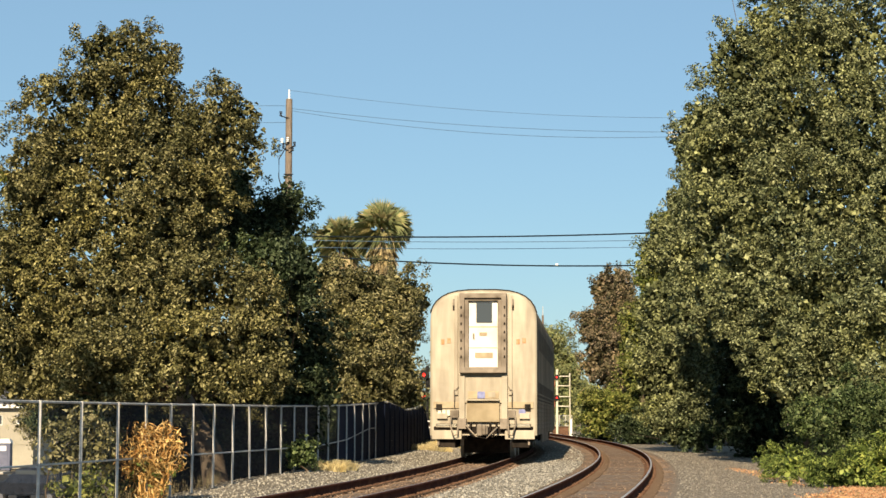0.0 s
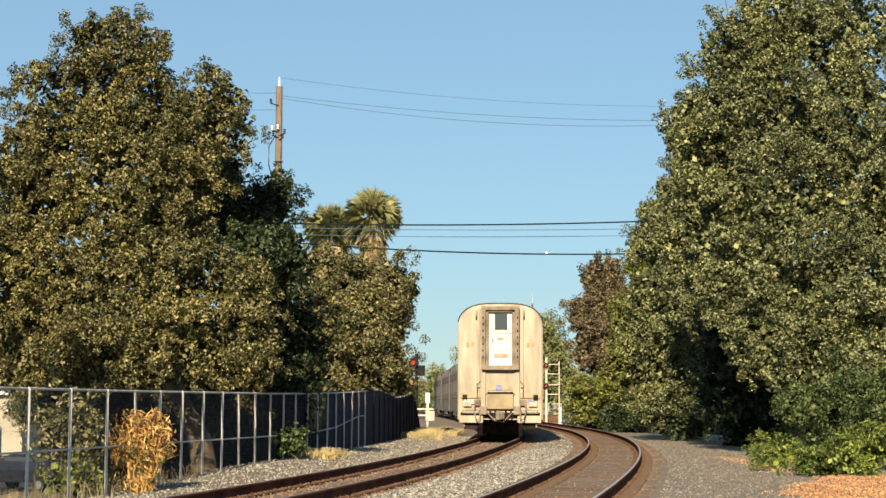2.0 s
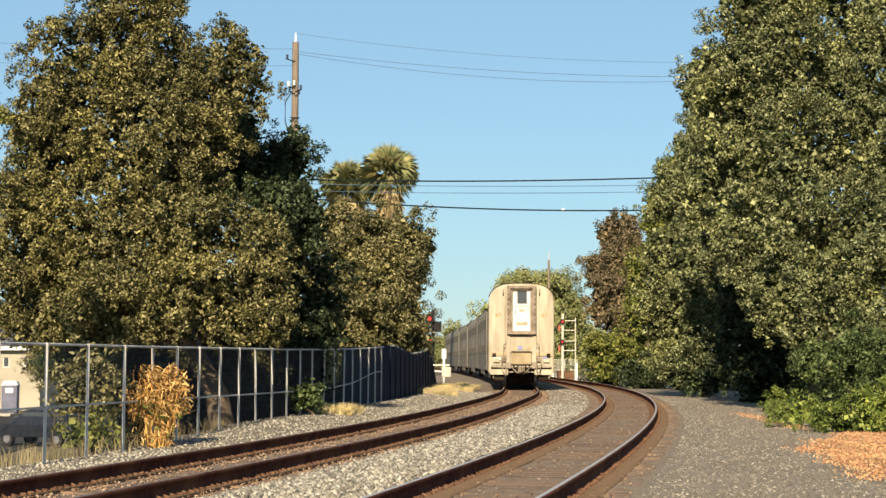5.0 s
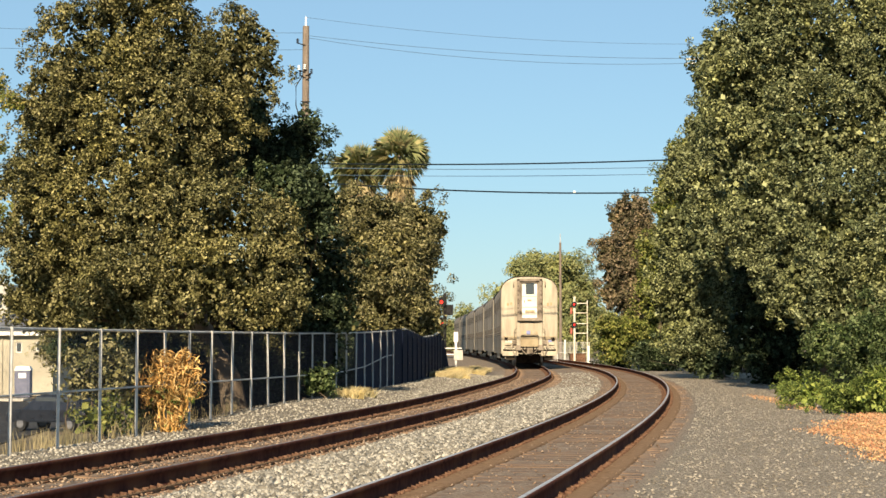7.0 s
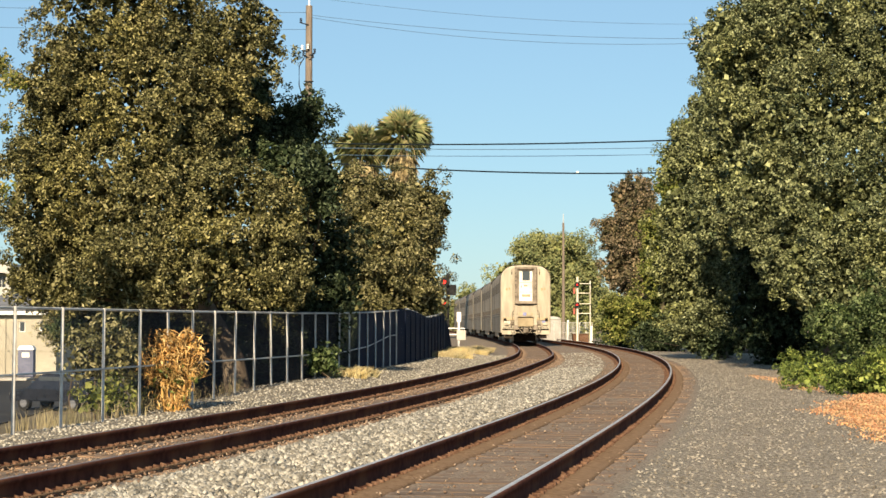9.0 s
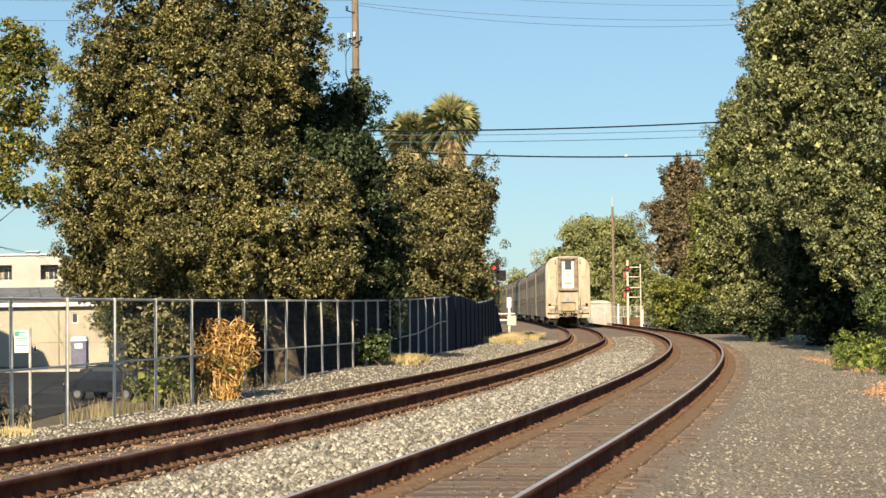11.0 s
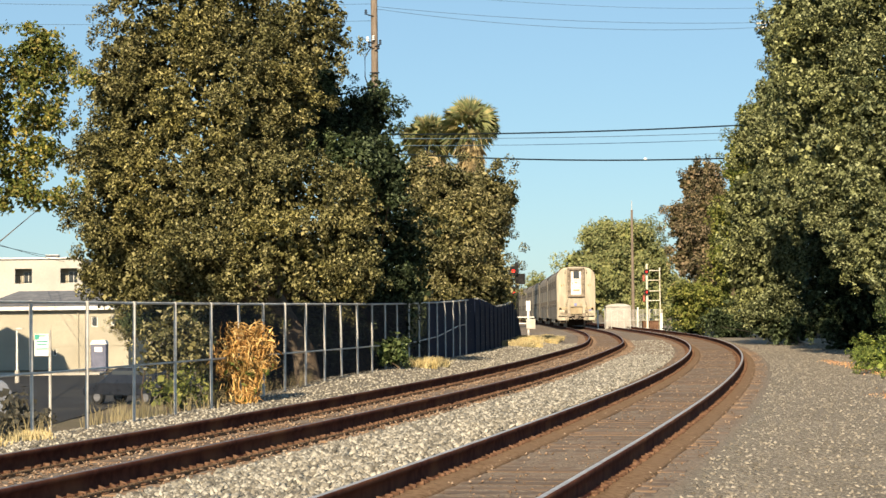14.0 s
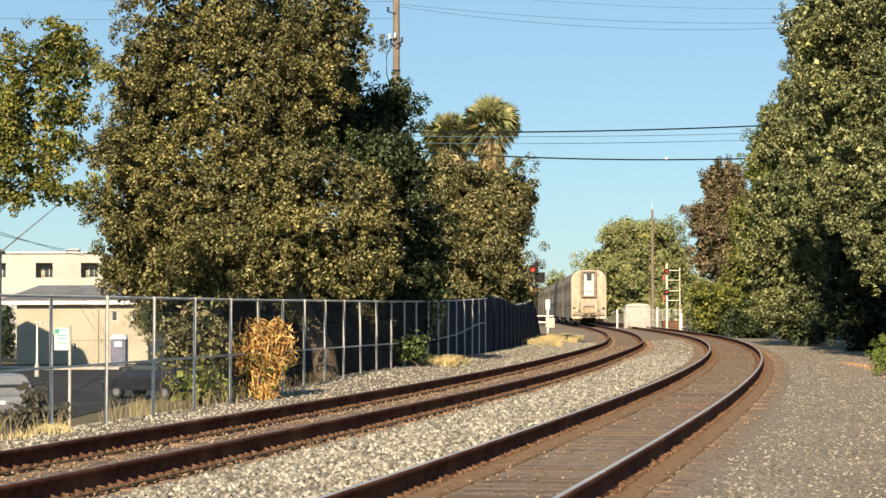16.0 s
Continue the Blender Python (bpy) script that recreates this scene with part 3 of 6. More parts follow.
def crown_points(blobs, density, rng, spread, lump=0.2, hollow=0.05):
    """Centres of the leaf clumps: they gather in boughs that stand out of the crown's lumpy skin, with hollows between."""
    cs, os_ = [], []
    for x, y, z, rx, ry, rz in blobs:
        area = 4.2 * (rx * ry + ry * rz + rx * rz)
        r_b = spread * 2.7
        nb = max(6, int(0.85 * area / r_b ** 2))
        d = rng.normal(0, 1, (nb, 3))
        d /= np.linalg.norm(d, axis=1, keepdims=True)
        d = d[(d[:, 1] < 0.35) | (rng.random(nb) < 0.25)]     # the side away from the line is thinner
        nb = len(d)
        lumps = np.array([noise.noise(Vector((a * 2.3 + x, b * 2.3 + y, c * 2.3 + z))) for a, b, c in d])
        r = rng.uniform(0.60, 1.0, nb) * (1 + lump * 1.6 * lumps)
        heart = np.array([x, y, z]) + d * r[:, None] * np.array([rx, ry, rz])
        per = max(3, int(round(density * r_b ** 2 / 0.50)))
        w = rng.normal(0, 1, (nb * per, 3)) + np.repeat(d, per, 0) * 0.5 + np.array([0, 0, 0.25])
        w /= np.linalg.norm(w, axis=1, keepdims=True)
        size = np.repeat(rng.uniform(0.6, 1.25, (nb, 1)), per, 0) * r_b * rng.uniform(0.65, 1.0, (nb * per, 1))
        cs.append(np.repeat(heart, per, 0) + w * size * np.array([1, 1, 0.8]))
        os_.append(w * 0.7 + np.repeat(d, per, 0) * 0.5)
    cs, os_ = np.concatenate(cs), np.concatenate(os_)
    # hollows between the hanging sprays, taller than wide
    f = 0.30 / spread
    open_ = np.array([noise.noise(Vector((a * f, b * f, c * f * 0.45))) for a, b, c in cs])
    keep = open_ > -hollow
    return cs[keep], os_[keep]


def tree(name, label, base, blobs, material, seed, density=9, per=26, spread=0.24, leaf=0.11, trunk=0.3, bark=None, category="tree", droop=0.0, slim=0.5, lump=0.27, floor=None, twigs=0, core=34, back=0.9):
    """A tapered trunk, limbs to every bough and a crown of many small leaves."""
    rng = np.random.default_rng(seed)
    base = Vector(base)
    root = thing(name, base, label, category)
    top = Vector(np.mean([b[:3] for b in blobs], 0))
    bm = fresh()
    fork = base.lerp(top, 0.45)
    limb(bm, [Vector(), (fork - base) * 0.5 + Vector((rng.normal(0, .12), 0, 0)), fork - base], [trunk, trunk * 0.8, trunk * 0.62], 10)
    part("trunk", bm, bark or M_BARK, root)
    bow = back * max(b[4] for b in blobs)     # limbs keep to the back of the crown
    for b in blobs:
        e = Vector(b[:3]) - base + Vector((0, 0.45 * b[4], 0))
        bm = fresh()
        m = (fork - base).lerp(e, 0.5) + Vector(rng.normal(0, 0.15, 3)) + Vector((0, bow, 0))
        r = trunk * 0.42 * min(1.0, 0.4 + max(b[3:]) / 4)
        limb(bm, [(fork - base) * 0.96, m, e], [r, r * 0.6, r * 0.2], 6)
        for _ in range(twigs):
            d = Vector(rng.normal(0, 1, 3)).normalized()
            q = e + Vector((d.x * b[3], d.y * b[4], d.z * b[5])) * 1.08
            limb(bm, [e, e.lerp(q, 0.5) + Vector(rng.normal(0, 0.1, 3)), q], [r * 0.25, r * 0.14, 0.008], 4)
        part("limb", bm, M_BARK, root)
    c, o = crown_points(blobs, density, rng, spread, lump)
    if floor is not None:
        keep = c[:, 2] > floor + 0.15
        c, o = c[keep], o[keep]
    leaf_mesh("crown", c - np.array(base), o, per, spread, leaf, material, root, rng, droop, slim)
    # the shaded heart of the crown: large leaf sprays on the inner boughs
    cs = []
    for x, y, z, rx, ry, rz in blobs:
        n = int(12 + 1.3 * core * (rx * ry + ry * rz + rx * rz))
        d = rng.normal(0, 1, (n, 3))
        d *= (rng.random((n, 1)) ** 0.4 * 0.82) / np.linalg.norm(d, axis=1, keepdims=True)
        d[:, 1] = np.abs(d[:, 1])     # most of it grows on the far side, where the old boughs are
        cs.append(np.array([x, y, z]) + d * np.array([rx, ry, rz]))
    cs = np.concatenate(cs)
    if floor is not None:
        cs = cs[cs[:, 2] > floor + 0.2]
    leaf_mesh("inner_foliage", cs - np.array(base), np.zeros_like(cs), 7, spread * 1.3, leaf * 1.65, material, root, rng, 0, 0.8)
    return root


def build_trees():
    # the great oak behind the fence
    tree("oak_tree", "large dark green oak with dense hanging foliage behind the fence", (-2.709, 47, -0.9),
         [(-5.351, 48, 10.249, 1.341, 1.2, 1.059), (-6.198, 48, 8.625, 1.765, 1.659, 1.553), (-4.433, 48, 8.555, 1.412, 1.412, 1.412), (-2.739, 48, 8.555, 1.059, 1.129, 1.2),
          (-7.045, 48, 6.508, 1.482, 1.588, 1.694), (-4.963, 47, 6.401, 1.659, 1.728, 1.797), (-3.258, 53, 7.43, 1.169, 0.9, 1.559), (-3.885, 52, 6.322, 0.918, 0.7, 0.918), (-7.216, 47, 4.327, 1.313, 1.555, 1.797),
          (-5.32, 46.5, 4.159, 1.778, 1.778, 1.778), (-3.234, 46, 4.4, 1.624, 1.421, 1.218), (-7.174, 47, 2.807, 1.244, 1.14, 1.037), (-7.303, 46.5, 2.217, 1.094, 0.821, 0.547), (-7.35, 48, 7.55, 0.95, 1.0, 0.95), (-7.75, 47.5, 5.35, 0.85, 1.0, 1.1), (-7.75, 47, 3.5, 0.75, 0.9, 1.0), (-3.55, 48, 7.0, 1.2, 1.1, 1.2), (-4.4, 48.5, 5.2, 1.1, 0.8, 1.0), (-1.75, 45.2, 3.7, 0.72, 0.9, 0.95), (-1.65, 45.3, 2.5, 0.7, 0.9, 0.9), (-5.06, 44.8, 2.609, 1.581, 1.285, 0.988), (-3.332, 44.6, 2.8, 1.443, 1.279, 1.115),
          (-1.832, 44.8, 2.872, 0.856, 1.021, 1.186)], M_OAK, 3, 10, 50, 0.16, 0.09, 0.36, M_PALEBARK, droop=0.5, core=44)
    # some near-black blobs stand in for the dark pockets beside the oak
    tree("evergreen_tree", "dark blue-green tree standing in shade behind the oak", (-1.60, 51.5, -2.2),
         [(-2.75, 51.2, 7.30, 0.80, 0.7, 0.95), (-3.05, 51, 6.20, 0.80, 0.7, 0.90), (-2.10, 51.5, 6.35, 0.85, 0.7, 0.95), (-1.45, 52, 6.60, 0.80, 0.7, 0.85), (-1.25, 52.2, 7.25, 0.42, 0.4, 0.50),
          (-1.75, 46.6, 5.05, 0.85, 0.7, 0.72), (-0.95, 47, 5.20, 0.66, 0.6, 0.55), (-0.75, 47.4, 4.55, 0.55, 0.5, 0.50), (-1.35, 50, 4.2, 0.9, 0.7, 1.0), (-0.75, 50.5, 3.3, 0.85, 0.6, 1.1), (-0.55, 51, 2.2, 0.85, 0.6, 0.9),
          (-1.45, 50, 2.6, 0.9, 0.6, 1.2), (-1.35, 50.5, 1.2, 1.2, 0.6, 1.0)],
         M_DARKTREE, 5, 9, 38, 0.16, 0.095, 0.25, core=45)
    # added leaf mass: its near-black colour makes the shaded gaps under the oak
    tree("holly_tree", "near-black leaf mass put in for the shade under the oak", (-5.0, 52.5, -2.0),
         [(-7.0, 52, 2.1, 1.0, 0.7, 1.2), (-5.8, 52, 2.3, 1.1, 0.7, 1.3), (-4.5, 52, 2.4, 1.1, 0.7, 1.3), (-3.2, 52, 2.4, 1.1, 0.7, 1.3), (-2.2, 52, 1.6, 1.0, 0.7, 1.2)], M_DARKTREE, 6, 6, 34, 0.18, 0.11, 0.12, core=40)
    tree("olive_tree", "grey-green broad tree behind the fence near the palms", (0.138, 78, -1.4),
         [(0.023, 78, 6.609, 1.491, 1.376, 1.262), (-1.284, 74, 6.559, 1.088, 1.034, 0.979), (1.514, 78, 6.15, 1.721, 1.549, 1.376), (2.811, 79, 6.211, 1.162, 1.278, 1.394), (-0.201, 76, 4.911, 1.006, 1.118, 1.229), (1.028, 76, 4.24, 2.012, 1.732, 1.453),
          (2.661, 78, 4.315, 0.688, 1.032, 1.376), (0.626, 76, 2.787, 1.229, 1.118, 1.006), (1.699, 76, 2.675, 1.565, 1.285, 1.006), (2.847, 80, 2.39, 0.941, 0.941, 0.941)], M_OLIVE, 7, 6, 34, 0.22, 0.13, 0.28, M_PALEBARK, twigs=2)
    tree("ash_tree", "yellow-green leafy tree with open hanging boughs", (-13.807, 36, -3.0),
         [(-7.158, 36, 6.584, 0.318, 0.36, 0.402), (-6.978, 36, 6.234, 0.424, 0.371, 0.318), (-7.825, 36, 6.022, 0.688, 0.582, 0.476), (-7.242, 36, 5.546, 0.688, 0.688, 0.688), (-8.089, 36, 5.228, 0.847, 0.821, 0.794), (-7.242, 36, 4.646, 0.635, 0.609, 0.582), (-7.984, 36, 4.169, 0.794, 0.715, 0.635), (-8.936, 36, 4.699, 0.953, 1.059, 1.165),
          (-6.978, 36, 3.64, 0.265, 0.249, 0.233), (-8.089, 36, 3.587, 0.476, 0.371, 0.265), (-9.572, 36, 3.216, 0.847, 0.847, 0.847)], M_ASH, 9, 22, 30, 0.14, 0.08, 0.15, slim=0.6, lump=0.45, twigs=2, core=14, back=0.0)
    tree("laurel_tree", "dark shaded tree leaning over the fence by the signal", (3.106, 110, -1.2),
         [(2.459, 110, 6.324, 1.941, 1.941, 1.941), (3.986, 112, 6.414, 1.054, 1.515, 1.976), (3.078, 109, 4.035, 1.924, 1.683, 1.443), (4.315, 112, 3.119, 0.922, 1.12, 1.318), (2.436, 109, 2.432, 1.603, 1.443, 1.282)], M_OLIVE, 8, 3.5, 34, 0.36, 0.17, 0.3)
    # the wooded edge on the other side of the gravel road
    tree("russet_tree", "russet and olive tree turning brown in autumn", (17.041, 118, -0.3),
         [(17.214, 118, 9.286, 1.458, 1.458, 1.458), (16.242, 118, 7.03, 1.249, 1.319, 1.388), (17.756, 117, 7.326, 1.549, 1.807, 2.065), (16.552, 117, 4.745, 1.445, 1.583, 1.721), (17.946, 116, 3.864, 1.535, 1.791, 2.047)],
         M_RUSSET, 11, 3.8, 34, 0.29, 0.17, 0.22, twigs=2)
    tree("willow_tree", "yellowish green slim tree at the wood's edge", (17.665, 110, -0.3),
         [(17.665, 110, 5.353, 1.132, 2.022, 2.912), (15.845, 112, 1.802, 1.482, 1.482, 1.482), (17.503, 110, 1.633, 1.618, 1.618, 1.618), (17.925, 104, 9.114, 1.529, 1.835, 2.141), (18.689, 104, 11.255, 1.529, 1.606, 1.682)],
         M_WILLOW, 13, 4, 34, 0.28, 0.17, 0.2)
    tree("elm_tree", "tall dense green elm at the edge of the gravel road", (16.979, 88, -0.3),
         [(17.751, 92, 14.716, 1.488, 1.826, 2.165), (17.365, 90, 11.25, 1.853, 2.118, 2.382), (15.762, 87, 8.875, 1.663, 1.727, 1.791), (17.554, 87, 7.851, 2.175, 2.367, 2.559), (15.025, 85, 5.952, 1.625, 1.812, 2),
          (14.775, 85, 3.452, 1.375, 1.688, 2), (15.589, 84, 4.169, 1.235, 1.729, 2.224), (15.095, 84, 1.452, 1.359, 1.322, 1.285)], M_ELM, 15, 4.5, 38, 0.26, 0.15, 0.3)
    tree("broad_tree", "very large dense green tree beside the gravel road", (15.609, 62, -0.3),
         [(13.512, 62, 12.833, 1.459, 1.504, 1.55), (14.88, 62, 13.836, 2.006, 1.824, 1.641), (17.251, 62, 13.653, 2.006, 2.006, 2.006), (12.874, 62, 10.553, 1.55, 1.687, 1.824), (14.64, 61, 10.944, 2.153, 2.153, 2.153),
          (16.972, 61, 10.585, 2.153, 2.243, 2.332), (13.056, 62, 8.183, 1.641, 1.824, 2.006), (14.753, 60, 7.964, 2.118, 2.118, 2.118), (17.047, 60, 7.611, 1.941, 2.118, 2.294), (13.076, 60, 5.669, 1.5, 1.544, 1.588), (13.511, 66, 5.709, 1.165, 1.262, 1.359), (14.32, 68, 7.64, 1.2, 1.4, 1.6),
          (14.681, 59, 5.077, 1.909, 1.909, 1.909), (16.479, 58, 4.674, 1.876, 1.962, 2.047), (13.4, 59.5, 3.3, 0.9, 0.9, 0.9), (13.0, 60, 4.4, 0.85, 0.9, 0.8), (14.261, 58, 3.48, 1.024, 1.109, 1.194), (14.602, 58, 2.797, 1.706, 1.535, 1.365), (16.195, 57, 2.27, 1.844, 1.676, 1.509),
          (19.125, 61, 8.611, 1.974, 2.422, 2.871), (18.498, 59, 4.383, 1.909, 2.169, 2.429)], M_ELM, 17, 5.2, 42, 0.2, 0.118, 0.45, core=30)
    tree("elm_tree", "overhanging green elm leaning over the road's edge", (21.652, 86, -0.3),
         [(15.788, 80, 10.39, 1.412, 1.588, 1.765), (15.591, 79, 7.838, 1.626, 1.685, 1.743), (15.242, 79, 5.747, 1.278, 1.278, 1.278), (16.77, 78, 8.33, 1.721, 1.835, 1.95), (16.329, 77, 5.976, 1.472, 1.415, 1.359), (16.847, 80, 12.272, 1.412, 1.529, 1.647), (15.836, 84, 1.946, 0.84, 1.223, 1.606)], M_ELM, 16, 5, 38, 0.24, 0.14, 0.28)
    tree("locust_tree", "thin dark tree with open twigs above the big crowns", (17.624, 70, -0.3),
         [(15.771, 70, 17.191, 0.824, 0.576, 0.329), (17.006, 70, 16.986, 0.926, 0.751, 0.576), (14.741, 70, 17.336, 0.288, 0.216, 0.144), (18.447, 70, 17.5, 1.235, 1.029, 0.824)], M_DARKTREE, 25, 3.5, 18, 0.15, 0.12, 0.22, twigs=4, core=4)
    # added leaf mass: its near-black colour makes the shade of the hollow
    tree("shade_tree", "near-black leaf mass put in for the wood's shaded hollow", (17.4, 75, -0.3),
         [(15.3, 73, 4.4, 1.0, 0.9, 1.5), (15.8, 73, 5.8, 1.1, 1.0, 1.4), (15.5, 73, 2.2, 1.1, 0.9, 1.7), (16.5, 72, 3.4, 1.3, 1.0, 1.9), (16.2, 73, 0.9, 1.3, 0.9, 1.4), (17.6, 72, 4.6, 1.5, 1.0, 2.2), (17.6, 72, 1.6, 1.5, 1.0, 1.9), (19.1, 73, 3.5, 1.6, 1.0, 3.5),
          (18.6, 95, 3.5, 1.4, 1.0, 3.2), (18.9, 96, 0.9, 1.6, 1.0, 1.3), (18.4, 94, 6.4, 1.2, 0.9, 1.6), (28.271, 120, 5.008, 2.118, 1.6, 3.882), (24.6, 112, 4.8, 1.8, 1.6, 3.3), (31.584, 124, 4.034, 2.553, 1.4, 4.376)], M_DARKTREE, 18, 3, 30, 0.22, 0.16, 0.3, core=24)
    tree("street_tree", "dark green tree beside the beige building", (-37.835, 160, -2.6),
         [(-37.835, 160, 1.037, 2.118, 2, 1.882), (-39.718, 160, -0.375, 2.353, 2.353, 2.353), (-36.201, 158, -0.817, 1.208, 1.534, 1.859), (-42.071, 160, 1.037, 2.824, 2.824, 2.824)], M_DARKTREE, 20, 2, 26, 0.4, 0.24, 0.3, core=8)
    # far growth across the line, with haze put into the leaf colour
    tree("far_tree", "broad green tree far down the line, paled for haze", (23.224, 235, -0.3),
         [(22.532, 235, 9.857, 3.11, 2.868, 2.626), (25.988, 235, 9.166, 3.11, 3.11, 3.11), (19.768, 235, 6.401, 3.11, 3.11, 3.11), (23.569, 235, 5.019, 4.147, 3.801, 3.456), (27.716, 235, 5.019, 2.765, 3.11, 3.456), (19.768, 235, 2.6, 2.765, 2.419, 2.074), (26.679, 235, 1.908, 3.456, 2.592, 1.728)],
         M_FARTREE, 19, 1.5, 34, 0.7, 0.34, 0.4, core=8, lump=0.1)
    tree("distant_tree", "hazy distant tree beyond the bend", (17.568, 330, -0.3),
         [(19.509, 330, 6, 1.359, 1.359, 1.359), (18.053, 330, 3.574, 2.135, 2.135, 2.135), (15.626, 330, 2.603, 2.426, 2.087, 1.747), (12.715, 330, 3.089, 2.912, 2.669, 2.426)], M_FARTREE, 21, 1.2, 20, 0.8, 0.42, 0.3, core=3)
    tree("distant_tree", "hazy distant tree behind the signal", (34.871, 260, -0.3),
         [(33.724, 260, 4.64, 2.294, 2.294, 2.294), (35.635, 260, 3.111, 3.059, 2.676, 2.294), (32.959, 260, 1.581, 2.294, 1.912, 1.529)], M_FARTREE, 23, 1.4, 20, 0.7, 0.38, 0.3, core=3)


build_trees()

# ---------------------------------------------------------------- chain-link fence along the line
FENCE_LAT, FENCE_HIGH = -7.9, 1.83
FENCE_POSTS, SCREEN_FROM, HALF_FROM, LAST_BARE = 42, 24, 11, 29
S92 = 16.32          # where the seventh post stands on the line
NODE_KNOTS = (12, 19, 22, 25, 28, 29, 31, 33, 35, 38, 41)
TOP_LIFT = (0.0, 0.03, 0.06, 0.11, 0.18, 0.21, 0.29, 0.18, 0.04, 0.12, 0.31)      # how the bent rails wave up and down
MID_LIFT = (-0.05, -0.07, -0.08, 0.03, 0.32, 0.33, 0.33, 0.28, 0.0, 0.25, 0.33)


def fence_node(i):
    s = S92 + (1.92 * (i - 7) if i < 12 else 9.4 + 1.66 * (i - 12) - 0.12 * min(2, i - 12))
    x, y, a = line_at(s, FENCE_LAT)
    top, mid = np.interp(i, NODE_KNOTS, TOP_LIFT), np.interp(i, NODE_KNOTS, MID_LIFT)
    return Vector((float(x), float(y), -0.19)), float(top), float(mid), float(rise(s, FENCE_LAT))


def build_fence():
    nodes = [fence_node(i) for i in range(FENCE_POSTS)]
    root = thing("chain_link_fence", nodes[0][0], "galvanised chain-link fence with pipe posts and two rails", "fence", kind="structure")
    o = nodes[0][0]
    post = fresh()
    tube(post, (0, 0, -0.1), (0, 0, FENCE_HIGH - 0.045), 0.0245, seg=8)
    tube(post, (0, 0, FENCE_HIGH - 0.06), (0, 0, FENCE_HIGH - 0.005), 0.029, 0.024, 8)
    first = part("post", post, M_GALV, root)
    for i, (p, top, mid, up) in enumerate(nodes):
        ob = first if i == 0 else new("post", first.data)
        ob.parent = root
        ob.location = p - o + Vector((0, 0, top))
        ob.rotation_euler = (random.uniform(-.012, .012), random.uniform(-.012, .012), 0)
    for i, ((p, ta, ma, ua), (q, tb, mb, ub)) in enumerate(zip(nodes, nodes[1:])):
        for name, h, r, la, lb in (("top_rail", FENCE_HIGH - 0.03, 0.0195, ta, tb), ("middle_rail", 0.90, 0.016, ma, mb)):
            bm = fresh()
            tube(bm, p - o + Vector((0, 0, h + la)), q - o + Vector((0, 0, h + lb)), r, seg=6)
            part(name, bm, M_GALV if i < LAST_BARE or name == "top_rail" else M_NAVYPIPE, root)
        me = bpy.data.meshes.new("wire_mesh")
        hang_at = lambda k: Vector((0.09, -0.05, 0)) if k > LAST_BARE else Vector((-0.035, 0.025, 0))     # the screen hangs before the posts at the far end
        z0, z1, e, g = 0.03, FENCE_HIGH + (0.015 if i <= LAST_BARE else -0.055), hang_at(i), hang_at(i + 1)
        v = [p - o + e + Vector((0, 0, z0 + ua * 0.9)), q - o + g + Vector((0, 0, z0 + ub * 0.9)), q - o + g + Vector((0, 0, z1 + tb)), p - o + e + Vector((0, 0, z1 + ta))]
        me.from_pydata([x[:] for x in v], [], [(0, 1, 2, 3)])
        uv = me.uv_layers.new()
        for k, c in enumerate(((0, z0), ((q - p).length, z0), ((q - p).length, z1), (0, z1))):
            uv.data[k].uv = c
        me.materials.append(M_MESHSCREEN if i >= SCREEN_FROM else M_MESHHALF if i >= HALF_FROM else M_MESH)
        ob = new("wire_mesh", me)
        ob.parent = root
        if i > LAST_BARE:      # folds of the screen over each hidden post
            bm = fresh()
            tube(bm, p - o + e + Vector((0, 0, 0.3)), p - o + e + Vector((0, 0, z1 + ta - 0.03)), 0.035, seg=6)
            part("screen_fold", bm, M_NAVYPIPE, root)
    # the screen's loose end hangs slanting from the last post
    p, top = nodes[-1][0] - o + Vector((0.09, -0.05, 0)), nodes[-1][1]
    x, y, _ = line_at(86.0, FENCE_LAT - 0.1)
    bm = fresh()
    a, b, c = p + Vector((0, 0, FENCE_HIGH + top)), p + Vector((0, 0, 0.35)), Vector((float(x), float(y), 0.16)) - o
    front = [bm.verts.new(w) for w in (a, b, c)]
    rear = [bm.verts.new(w + Vector((-0.03, 0.03, 0))) for w in (a, b, c)]
    bm.faces.new(front); bm.faces.new(list(reversed(rear)))
    for k in range(3):
        bm.faces.new((front[k], rear[k], rear[(k + 1) % 3], front[(k + 1) % 3]))
    part("screen_flap", bm, M_NAVYPIPE, root, "loose dark screen cloth at the fence end")


build_fence()


# ---------------------------------------------------------------- buildings and street beyond the fence
def wall_with_openings(bm, w, h, t, openings):
    """A wall in the xz plane, from x 0 to w; openings (x0, z0, x1, z1) go right through."""
    xs = sorted({0, w, *[v for o in openings for v in (o[0], o[2])]})
    zs = sorted({0, h, *[v for o in openings for v in (o[1], o[3])]})
    for x0, x1 in zip(xs, xs[1:]):
        for z0, z1 in zip(zs, zs[1:]):
            cx, cz = (x0 + x1) / 2, (z0 + z1) / 2
            if any(a < cx < c and b < cz < d for a, b, c, d in openings):
                continue
            box(bm, (cx, t / 2, cz), (x1 - x0, t, z1 - z0))
    bmesh.ops.remove_doubles(bm, verts=bm.verts, dist=1e-4)
    return bm


